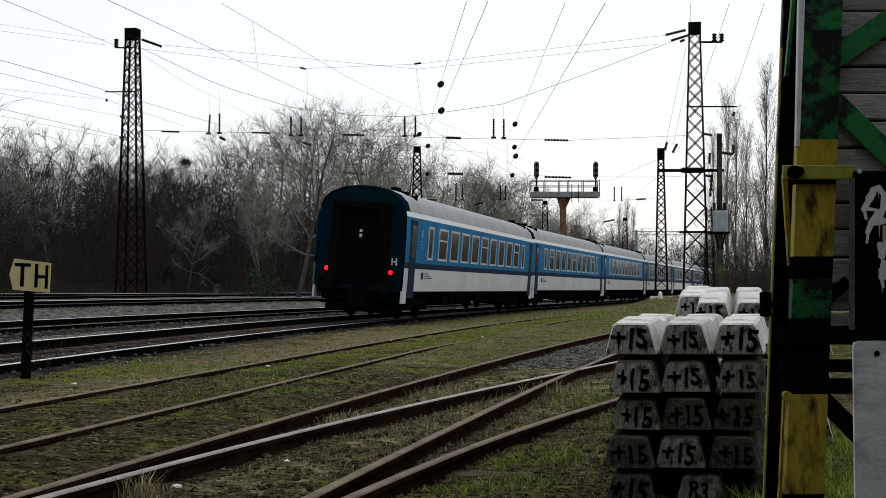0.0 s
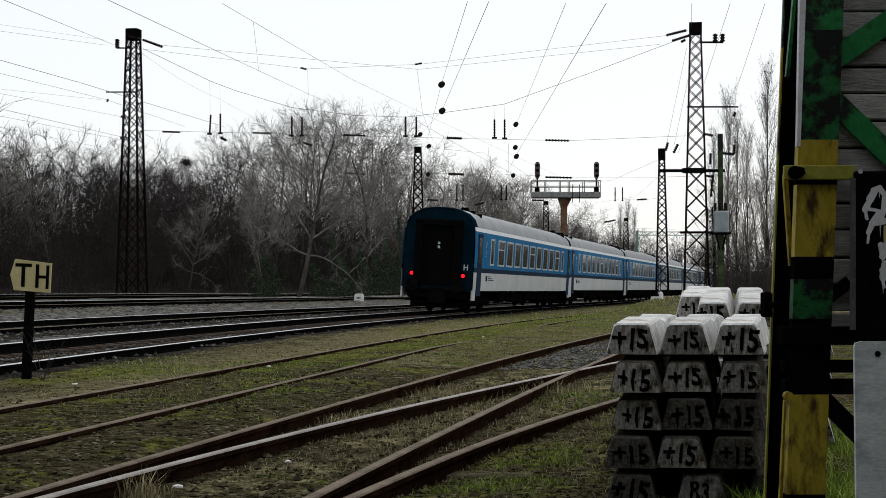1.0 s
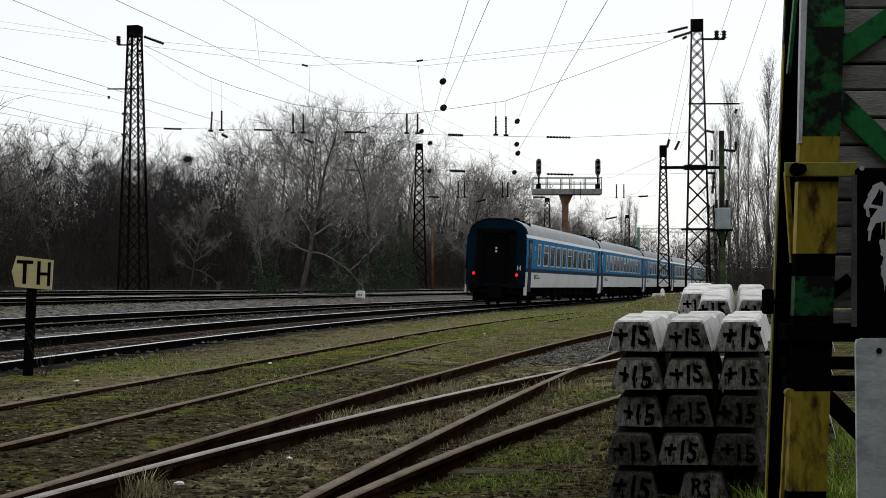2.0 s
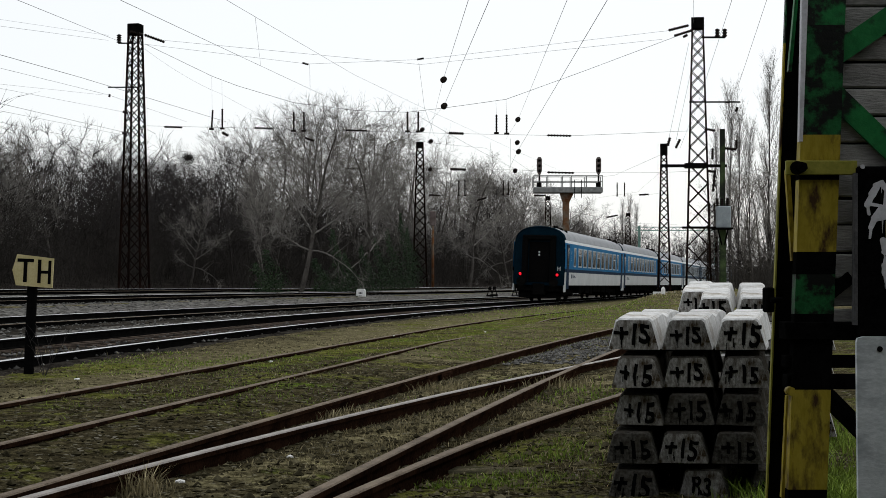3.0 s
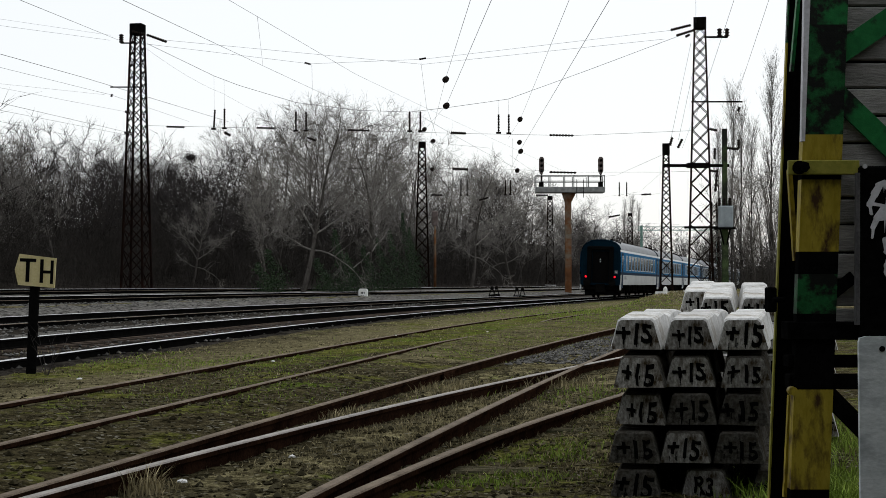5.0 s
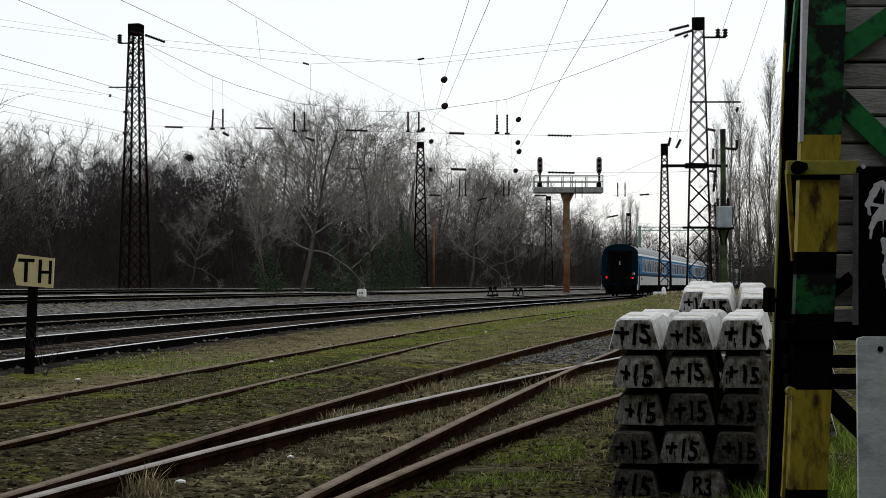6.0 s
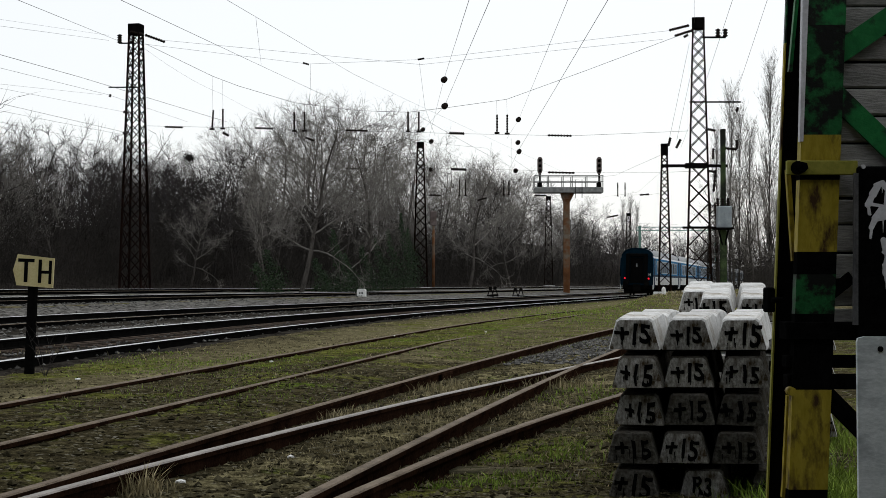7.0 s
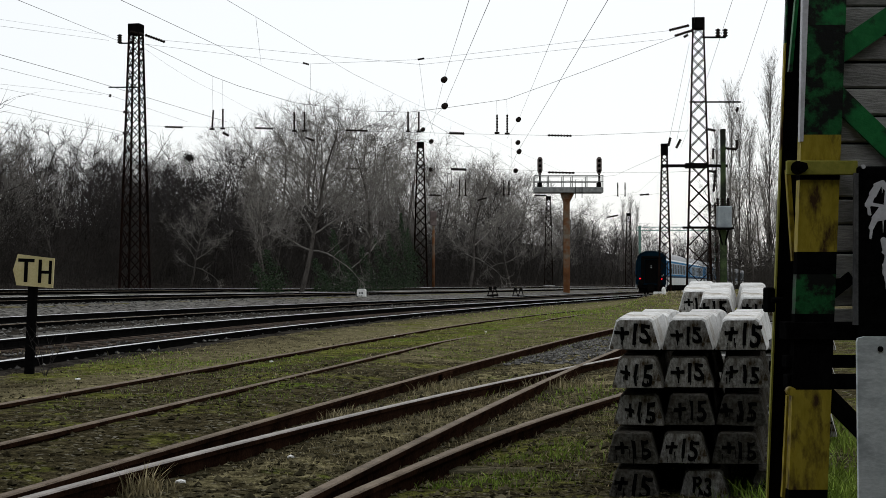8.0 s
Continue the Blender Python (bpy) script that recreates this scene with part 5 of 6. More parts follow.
M_PALEGREEN = mat("pale_green_paint", (0.1, 0.2, 0.17), (0.16, 0.28, 0.24), 0.7, 0, 1, 10, 0.1)


def build_trackside():
    p = at_px(640, 523, 82)
    bm = bmesh.new()
    g = ground_z(p.x, 82)
    prism(bm, [(-0.24, g - 0.1), (0.24, g - 0.1), (0.24, g + 0.32), (0.17, g + 0.4), (-0.17, g + 0.4), (-0.24, g + 0.32)], "y", -0.12, 0.12)
    st = tagged(part("marker_stone", bm, M_STONE), "white painted marker stone on the ballast", "marker stone")
    st.matrix_basis = pose(p.x, 82, 0.02, 0, 0, -10)
    bm = bmesh.new()
    for i in range(3):
        box(bm, -0.11 + i * 0.08, -0.124, g + 0.12, -0.06 + i * 0.08, -0.121, g + 0.22)
    part("marking", bm, M_INK, st)
    for x, yb, d in ((868, 517, 108), (876, 517, 110), (912, 517, 112), (922, 517, 114)):
        q = at_px(x, yb, d)
        g = ground_z(q.x, d)
        t = tagged(new("point_lever"), "dark iron point lever stand between the tracks", "point lever", "point levers")
        t.matrix_basis = pose(q.x, d, g)
        bm = bmesh.new()
        box(bm, -0.25, -0.1, 0.0, 0.25, 0.1, 0.18, 0, 0.02)
        tube(bm, (-0.2, 0, 0.1), (-0.05, 0, 0.62), 0.035)
        tube(bm, (0.2, 0, 0.1), (0.05, 0, 0.62), 0.035)
        part("stand", bm, M_DARK, t)
        bm = bmesh.new()
        turned(bm, (0, -0.06, 0.62), (0, 1, 0), [(0, 0.13), (0.12, 0.13)], 12)
        part("weight", bm, M_DARK, t)
    q = at_px(1175, 519, 68)
    bm = bmesh.new()
    turned(bm, (0, 0, -0.25), (0, 0, 1), [(0, 0.1), (0.42, 0.1), (0.5, 0.07), (0.55, 0.0)], 10)
    w = tagged(part("marker_post", bm, M_STONE), "short white marker post in the grass", "marker post")
    w.matrix_basis = pose(q.x, 68, ground_z(q.x, 68) + 0.05)
    # a rusty dwarf signal before the wood
    d = 140.0
    sx = at_px(767, 0, d).x
    g = ground_z(sx, d)
    sig = tagged(new("post_signal"), "slim rusty signal post with a dark lamp head", "railway signal")
    sig.matrix_basis = pose(sx, d, g)
    bm = bmesh.new()
    tube(bm, (0, 0, -0.2), (0, 0, at_px(0, 400, d).z - g), 0.13, 0.11, 8)
    part("post", bm, M_ORUST, sig)
    bm = bmesh.new()
    box(bm, -0.3, -0.2, at_px(0, 400, d).z - g, 0.3, 0.2, at_px(0, 374, d).z - g, 0, 0.08)
    part("lamp_head", bm, M_SIGHEAD, sig)
    # a dead weed beside the sign
    rw = random.Random(14)
    segs = []
    for _ in range(4):
        b = limb(segs, rw, Vector((0, 0, -0.05)), Vector((rw.uniform(-0.3, 0.5), 0, 1)).normalized(), rw.uniform(0.4, 0.8), 0.006, 5, 0.2, 0.0)
        for q2, d2, r2 in b[1:]:
            limb(segs, rw, q2, (d2 + Vector((rw.uniform(-0.8, 0.8), rw.uniform(-0.8, 0.8), 0.2))).normalized(), rw.uniform(0.08, 0.25), 0.004, 2, 0.3, 0.0)
    wx = (80 - 784) / 2650 * 18.0
    weed = tagged(new("dead_weed", seg_mesh("dead_weed", segs, M_TWIG, 3)), "thin dry dead weed beside the track", "weed")
    weed.matrix_basis = pose(wx, 18.0, ground_z(wx, 18.0))
    rnd = random.Random(5)
    for px, py in ((138, 681), (422, 583), (515, 813), (480, 648), (860, 594), (698, 600), (1058, 537), (1064, 538), (862, 541), (1060, 541), (237, 602), (994, 541), (320, 855)):
        d = (EYE_Z - 0.03) * 2650 / (py - 504)
        q = at_px(px, py, d)
        bm = bmesh.new()
        bmesh.ops.create_icosphere(bm, subdivisions=1, radius=0.022)
        for v in bm.verts:
            v.co = Vector((v.co.x * 1.5, v.co.y, v.co.z * 0.6)) * rnd.uniform(0.75, 1.2)
        o = tagged(part("pale_rag", bm, M_STONE), "small crumpled white scrap lying on the ground", "litter", "scraps of litter")
        o.matrix_basis = pose(q.x, q.y, ground_z(q.x, q.y) + 0.05, 0, 0, rnd.uniform(0, 90))


# ---- trees ----
def limb(segs, rnd, p, d, length, r, n, bend, up):
    """One wobbly tapering branch; returns its places with directions."""
    out = []
    for i in range(n):
        d = (d + Vector((rnd.uniform(-bend, bend), rnd.uniform(-bend, bend), rnd.uniform(-bend, bend) + up))).normalized()
        q = p + d * (length / n)
        r1 = r * (1 - 0.8 * (i + 1) / n) if n > 1 else r * 0.3
        r0 = r * (1 - 0.8 * i / n)
        segs.append((p, q, r0, r1))
        out.append((q, d, r1))
        p = q
    return out


def side_shoot(rnd, d, spread, up=0.0):
    """A direction that leaves d to a random side."""
    a = d.orthogonal().normalized()
    b = d.cross(a)
    t = rnd.uniform(0, 6.283)
    return (d + (a * math.cos(t) + b * math.sin(t)) * spread + Vector((0, 0, up))).normalized()


def spray(twigs, rnd, b1, ln, kids):
    """Branches, twigs and twiglets on one limb; the twigs run out to a point."""
    for _ in range(kids[0]):
        i = rnd.randrange(1, len(b1))
        q1, d1, r1 = b1[i]
        b2 = limb(twigs, rnd, q1, side_shoot(rnd, d1, 1.0, 0.12), ln * rnd.uniform(0.3, 0.55) * (1.15 - 0.1 * i), min(max(r1 * 0.6, 0.013), 0.028), 3, 0.24, 0.1)
        for _ in range(kids[1]):
            q2, d2, r2 = b2[rnd.randrange(0, 3)]
            o2 = side_shoot(rnd, d2, 0.9, 0.12)
            l2 = rnd.uniform(0.5, 1.15)
            twigs.append((q2, q2 + o2 * l2, 0.0095, 0))
            for _ in range(kids[2]):
                o3 = side_shoot(rnd, o2, 0.75, 0.15)
                q3 = q2 + o2 * l2 * rnd.uniform(0.15, 0.85)
                twigs.append((q3, q3 + o3 * rnd.uniform(0.25, 0.6), 0.0065, 0))


def tree_segments(seed, height, crown, kids=(11, 7, 6, 4), low=0.15):
    rnd = random.Random(seed)
    trunk, twigs = [], []
    d = Vector((rnd.uniform(-0.15, 0.15), rnd.uniform(-0.15, 0.15), 1)).normalized()
    main = limb(trunk, rnd, Vector((0, 0, -0.3)), d, height * 0.9, 0.009 * height + 0.03, 8, 0.12, 0.05)
    for i in range(kids[0]):
        f = low + (1 - low) * (i + rnd.random()) / kids[0]
        q, dd, r = main[min(int(f * 8), 7)]
        ln = crown * (1.2 - f * 0.6) * rnd.uniform(0.7, 1.15)
        b1 = limb(trunk, rnd, q, side_shoot(rnd, dd, rnd.uniform(0.8, 2.0)), ln, min(max(r * 0.55, 0.025), 0.06), 5, 0.24, 0.07)
        spray(twigs, rnd, b1, ln, kids[1:])
    return trunk, twigs


def shrub_segments(seed, height, stems=9, twig=9):
    """A thicket of stems from one stool with crossing twigs."""
    rnd = random.Random(seed)
    segs = []
    for _ in range(stems):
        p = Vector((rnd.gauss(0, 0.5), rnd.gauss(0, 0.5), -0.2))
        d = Vector((rnd.gauss(0, 0.33), rnd.gauss(0, 0.33), 1)).normalized()
        b = limb(segs, rnd, p, d, height * rnd.uniform(0.5, 1.0), 0.022, 5, 0.16, 0.02)
        for _ in range(twig):
            q, d1, r = b[rnd.randrange(0, 5)]
            o = side_shoot(rnd, d1, 1.0)
            ln = rnd.uniform(0.7, 1.7)
            segs.append((q, q + o * ln, 0.012, 0))
            for _ in range(3):
                q2 = q + o * ln * rnd.uniform(0.15, 0.9)
                segs.append((q2, q2 + side_shoot(rnd, o, 0.9) * rnd.uniform(0.3, 0.85), 0.0085, 0))
    return segs


def seg_data(segs, n=3):
    verts, faces = [], []
    ang = [(math.cos(2 * math.pi * i / n), math.sin(2 * math.pi * i / n)) for i in range(n)]
    for p, q, r0, r1 in segs:
        d = (q - p).normalized()
        a = d.orthogonal().normalized()
        b = d.cross(a)
        o = len(verts)
        for c, r in ((p, r0), (q, r1)):
            if r:
                for u, v in ang:
                    verts.append(tuple(c + (a * u + b * v) * r))
            else:
                verts.append(tuple(c))
        for i in range(n):
            j = (i + 1) % n
            faces.append((o + i, o + j, o + n + j, o + n + i) if r1 else (o + i, o + j, o + n))
    return verts, faces


def seg_mesh(name, segs, material, n=3):
    verts, faces = seg_data(segs, n)
    me = bpy.data.meshes.new(name)
    me.from_pydata(verts, [], faces)
    me.materials.append(material)
    return me


def scatter(name, packs, spots, material, label, category):
    """One mass of thickets: spots of (x, y, scale, pack)."""
    data = [seg_data(p) for p in packs]
    data = [(np.array(v), f) for v, f in data]
    rnd = random.Random(len(spots))
    allv, faces, off = [], [], 0
    for x, y, s, k in spots:
        v, f = data[k]
        a = rnd.uniform(0, 6.28)
        rot = np.array([[math.cos(a), -math.sin(a), 0], [math.sin(a), math.cos(a), 0], [0, 0, 1]])
        allv.append(v @ rot.T * s + np.array([x, y, ground_z(x, y)]))
        faces += [tuple(i + off for i in q) for q in f]
        off += len(v)
    me = bpy.data.meshes.new(name)
    me.from_pydata(np.concatenate(allv).tolist(), [], faces)
    me.materials.append(material)
    return tagged(new(name, me), label, category, kind="stuff")


M_SIGHEAD = mat("signal_housing", (0.09, 0.07, 0.064), (0.2, 0.16, 0.15), 0.7, 0, 2, 20, 0.2)
M_MIDBARK = mat("pale_bark", (0.03, 0.027, 0.024), (0.11, 0.1, 0.09), 0.95, 0, 2, 14, 0.5)
M_PALEBARK = mat("grey_bark", (0.07, 0.065, 0.059), (0.22, 0.207, 0.19), 0.95, 0, 2, 14, 0.5)
M_BRUSH = mat("brushwood", (0.015, 0.0132, 0.0117), (0.054, 0.0485, 0.0435), 0.95, 0, 0.25, 5, 0.0)
M_IVY = mat("ivy_leaves", (0.006, 0.016, 0.004), (0.015, 0.032, 0.009), 0.7, 0, 1, 9, 0, island=0.5)
M_PALETWIG = mat("pale_twig", (0.1, 0.092, 0.083), (0.28, 0.262, 0.24), 0.95, 0, 0.4, 9, 0.0, rnd=0.2)


def make_tree(seed, height, crown, kids, low, pale=False):
    trunk, twigs = tree_segments(seed, height, crown, kids, low)
    t = tagged(new("bare_tree"), "bare leafless tree with pale twigs in the wood" if pale else "bare leafless winter tree with grey-brown twigs", "tree", "trees of the wood")
    for nm, segs, m, n in (("trunk", trunk, M_MIDBARK if pale else M_BARK, 5), ("crown", twigs, M_PALETWIG if pale else M_TWIG, 3)):
        o = new(nm, seg_mesh(nm, segs, m, n))
        o.parent = t
    return t


def great_tree(seed):
    """A broad pale tree that leans, forks low and trails long limbs."""
    rnd = random.Random(seed)
    t = tagged(new("bare_tree"), "large pale leafless tree spreading at the wood's edge", "tree", "trees of the wood")
    trunk, twigs = [], []
    main = limb(trunk, rnd, Vector((0, 0, -0.3)), Vector((0.36, 0, 1)).normalized(), 11.2, 0.19, 10, 0.11, 0.0)
    # place along the trunk, bearing of the limb, rise, length
    for f, a, up, ln in ((2, 20, 0.15, 4.6), (2, 200, 0.35, 3.2), (3, 178, 1.0, 6.8), (3, 8, 0.45, 4.8), (4, 165, 1.5, 6.2), (4, 300, 0.6, 4.0), (4, 25, 1.0, 5.2), (5, 5, 0.8, 5.0),
                         (5, 190, 1.2, 4.8), (5, 100, 0.9, 4.2), (6, 330, 1.1, 4.4), (6, 170, 1.2, 3.8), (7, 15, 1.0, 3.8), (7, 240, 1.0, 3.4), (8, 160, 1.2, 2.8), (8, 20, 1.3, 2.8), (9, 270, 2.0, 2.0)):
        q, d, r = main[f]
        o = Vector((math.cos(radians(a)), 0.6 * math.sin(radians(a)), up)).normalized()
        bough = []
        b1 = limb(bough, rnd, q, o, ln, max(r * 0.5, 0.035), 9, 0.24, 0.03 if up > 0.3 else -0.02)
        new("bough", seg_mesh("bough", bough, M_PALEBARK, 5)).parent = t
        spray(twigs, rnd, b1, ln * 0.75, (12, 5, 3))
    for nm, segs, m, n in (("trunk", trunk, M_MIDBARK, 6), ("crown", twigs, M_PALETWIG, 3)):
        o = new(nm, seg_mesh(nm, segs, m, n))
        o.parent = t
    return t


def wood_place(y, d):
    x = main_x(y, d)
    return x, ground_z(x, y)


# the wood's uneven skyline: bearing across the view, height of the tops
SKYLINE = ((-200, 0, 130, 200, 300, 370, 430, 520, 610, 680, 740, 800, 870, 960, 1040, 1200), (215, 222, 232, 248, 258, 252, 205, 185, 158, 188, 235, 268, 278, 320, 352, 400))


def build_woods():
    rnd = random.Random(11)
    full, thin = (11, 7, 6, 4), (12, 6, 6, 1)
    kinds = [make_tree(100 + i, h, c, k, low, pale) for i, (h, c, k, low, pale) in enumerate((
        (10.5, 3.8, full, 0.12, False), (11, 4.4, full, 0.2, False), (10, 4.0, full, 0.1, False), (9.5, 4.2, full, 0.1, False),
        (10.5, 4.6, full, 0.2, True), (11, 4.0, full, 0.25, True), (10, 4.2, full, 0.15, True),
        (10.5, 3.8, thin, 0.15, False), (11, 4.2, thin, 0.2, False), (10.5, 4.2, thin, 0.2, True)))]
    first = set(range(len(kinds)))
    tall = [max(v.co.z for ch in t.children for v in ch.data.vertices) for t in kinds]

    def put(k, x, y, z, s):
        m = pose(x, y, z, 0, 0, rnd.uniform(0, 360))
        if k in first:
            kinds[k].matrix_basis = m @ Matrix.Scale(s, 4)
            first.discard(k)
        else:
            copy_thing(kinds[k], m).scale = (s, s, s)
    great = great_tree(909)
    gx = (530 - 784) / 2650 * 84
    gz = ground_z(gx, 84)
    top = max(v.co.z for ch in great.children for v in ch.data.vertices)
    great.matrix_basis = pose(gx, 84, gz) @ Matrix.Scale((EYE_Z + (504 - 155) / 2650 * 84 - gz) / top, 4)
    for px, yy, turn, sc in ((40, 80, 150, 0.52), (335, 88, 20, 0.42), (465, 88, 95, 0.6), (655, 100, 250, 0.85), (830, 150, 40, 1.05), (905, 175, 170, 1.0)):
        tx = (px - 784) / 2650 * yy
        o = copy_thing(great, pose(tx, yy, ground_z(tx, yy), 0, 0, turn))
        o.scale = (sc, sc, sc)
        tagged(o, "pale spreading leafless tree among the undergrowth")
    y = 68.0
    while y < 320:
        for row, (d0, d1) in enumerate(((-22.5, -26), (-26, -31), (-31, -38), (-38, -48))):
            x, z = wood_place(y + rnd.uniform(-2, 2), rnd.uniform(d1, d0))
            px = 784 + 2650 * x / y
            if px < -180 or px > 1120 or (430 < px < 760 and row > 1 and rnd.random() < 0.35):
                continue
            want = EYE_Z + (504 - float(np.interp(px, SKYLINE[0], SKYLINE[1]))) / 2650 * y - z
            pale = rnd.random() < (0.8 if 430 < px < 720 else 0.6 if px >= 720 else 0.45 if px < 150 else 0.04)
            if row < 2:
                k = rnd.choice((4, 5, 6)) if pale else rnd.choice((0, 1, 2, 3))
            else:
                k = 9 if pale else rnd.choice((7, 8))
            put(k, x, y, z, want / tall[k] * (rnd.uniform(0.45, 0.8) if row == 0 else rnd.uniform(0.92, 1.08) if 430 < px < 760 else rnd.uniform(0.84, 1.02)))
        y += 1.85 + 0.033 * (y - 68)
    # a closer group of dark trees beside the tall mast
    for px, yy, top, k in ((282, 97, 262, 0), (322, 95, 262, 2), (345, 99, 258, 3), (378, 96, 252, 1), (412, 101, 238, 0), (262, 101, 262, 3)):
        x = (px - 784) / 2650 * yy
        z = ground_z(x, yy)
        put(k, x, yy, z, (EYE_Z + (504 - top) / 2650 * yy - z) / tall[k])
    # a bird's nest in a treetop
    segs = []
    for _ in range(420):
        p = Vector((rnd.gauss(0, 0.16), rnd.gauss(0, 0.16), rnd.gauss(0, 0.13)))
        segs.append((p, p + Vector((rnd.gauss(0, 1), rnd.gauss(0, 1), rnd.gauss(0, 0.7))).normalized() * rnd.uniform(0.15, 0.4), 0.012, 0))
    nest = tagged(new("bird_nest", seg_mesh("bird_nest", segs, M_BARK, 3)), "dark round bird's nest of twigs in a treetop", "nest")
    nest.matrix_basis = Matrix.Translation(at_px(333, 279, 94))
    # ivy hanging on trunks at the wood's edge
    verts, faces = [], []
    for px, y0, top, n in ((598, 92, 3.8, 420), (618, 95, 2.4, 300), (648, 98, 3.0, 360), (672, 104, 3.6, 360), (694, 110, 4.5, 420), (716, 118, 6.0, 520), (728, 120, 5.0, 420), (566, 90, 2.0, 260), (480, 84, 2.4, 260), (462, 82, 1.6, 220)):
        x0 = (px - 784) / 2650 * y0
        for _ in range(n * 3):
            h = rnd.random() ** 1.4
            x, y = rnd.gauss(x0 + 0.3 * math.sin(h * 5), 0.42 * (1.1 - h)), rnd.gauss(y0, 0.5)
            z = ground_z(x, y) + top * h
            a = Vector((rnd.uniform(-1, 1), rnd.uniform(-1, 1), rnd.uniform(-1, 1))).normalized() * rnd.uniform(0.04, 0.08)
            b = a.orthogonal().normalized() * rnd.uniform(0.03, 0.06)
            c = Vector((x, y, z))
            o = len(verts)
            verts += [tuple(c - a), tuple(c + b), tuple(c + a), tuple(c - b)]
            faces.append((o, o + 1, o + 2, o + 3))
    me = bpy.data.meshes.new("ivy")
    me.from_pydata(verts, [], faces)
    me.materials.append(M_IVY)
    tagged(new("ivy", me), "dark green ivy climbing at the wood's edge", "ivy", kind="stuff")
    # undergrowth: many thin stems, one mass
    spots = []
    for _ in range(40):
        yy = rnd.uniform(92, 140)
        spots.append(((rnd.uniform(1262, 1420) - 784) / 2650 * yy, yy, rnd.uniform(0.35, 0.8), rnd.randrange(3)))
    y = 66.0
    while y < 330:
        for d0, d1, k in ((-20.6, -22.5, 0.62), (-22.5, -26, 1.0), (-26, -31, 1.35), (-31, -37, 1.7), (-37, -45, 2.1)):
            x, z = wood_place(y, rnd.uniform(d1, d0))
            px = 784 + 2650 * x / y
            if -150 < px < 1130:
                spots.append((x, y, k * rnd.uniform(0.75, 1.2), rnd.randrange(3)))
        y += 0.95 + 0.019 * (y - 66)
    scatter("undergrowth", [shrub_segments(500 + i, 4.6) for i in range(3)], spots, M_BRUSH, "tangled brown leafless undergrowth at the wood's edge", "undergrowth")


def build_poplars():
    rnd = random.Random(31)

    def poplar(seed, h):
        r = random.Random(seed)
        trunk, twigs = [], []
        main = limb(trunk, r, Vector((0, 0, -0.3)), Vector((0, 0, 1)), h, 0.17, 14, 0.03, 0.05)
        for i in range(52):
            f = r.uniform(0.08, 0.97)
            q, dd, rr = main[min(int(f * 14), 13)]
            a = r.uniform(0, 6.283)
            o = Vector((math.cos(a) * 0.27, math.sin(a) * 0.27, 1)).normalized()
            b1 = limb(trunk, r, q, o, h * 0.25 * (1.15 - f * 0.75), max(rr * 0.4, 0.026), 5, 0.08, 0.08)
            for _ in range(11):
                q1, d1, r1 = b1[r.randrange(0, 5)]
                o1 = (d1 + Vector((r.uniform(-0.5, 0.5), r.uniform(-0.5, 0.5), r.uniform(0, 0.5)))).normalized()
                b2 = limb(twigs, r, q1, o1, r.uniform(1.0, 2.4), 0.015, 2, 0.12, 0.1)
                for _ in range(5):
                    q2, d2, r2 = b2[r.randrange(0, 2)]
                    o2 = (d2 + Vector((r.uniform(-0.6, 0.6), r.uniform(-0.6, 0.6), r.uniform(0, 0.6)))).normalized()
                    twigs.append((q2, q2 + o2 * r.uniform(0.5, 1.2), 0.011, 0))
        t = tagged(new("poplar_tree"), "tall slender leafless poplar with upswept branches", "tree", "poplars")
        for nm, segs, m, n in (("trunk", trunk, M_BARK, 5), ("crown", twigs, M_PALETWIG, 3)):
            ob = new(nm, seg_mesh(nm, segs, m, n))
            ob.parent = t
        return t
    models = [poplar(61, 24), poplar(62, 24)]
    tallest = [max(v.co.z for ch in t.children for v in ch.data.vertices) for t in models]
    for i, (px, top, d) in enumerate(((1293, 122, 120), (1361, 76, 122), (1327, 190, 150), (1272, 200, 135), (1392, 130, 126), (1308, 170, 118), (1113, 335, 330), (1104, 345, 340), (1125, 350, 335))):
        p = at_px(px, top, d)
        g = ground_z(p.x, d)
        m = pose(p.x, d, g, 0, 0, rnd.uniform(0, 360))
        s = (p.z - g) / tallest[i % 2]
        if i < 2:
            models[i].matrix_basis = m @ Matrix.Scale(s, 4)
        else:
            o = copy_thing(models[i % 2], m)
            o.scale = (s, s, s)
    # low trees and brush under the poplars
    t = make_tree(301, 9, 3.2, (11, 6, 5, 2), 0.1, True)
    for i, (px, d, s) in enumerate(((1300, 105, 0.9), (1335, 100, 0.8), (1365, 108, 0.95), (1390, 112, 1.0), (1318, 125, 1.05), (1275, 140, 0.9), (1350, 132, 1.1), (1425, 104, 1.0), (1460, 110, 1.0))):
        p = at_px(px, 500, d)
        m = pose(p.x, d, ground_z(p.x, d), 0, 0, i * 77)
        if i == 0:
            t.matrix_basis = m @ Matrix.Scale(s, 4)
        else:
            o = copy_thing(t, m)
            o.scale = (s, s, s)


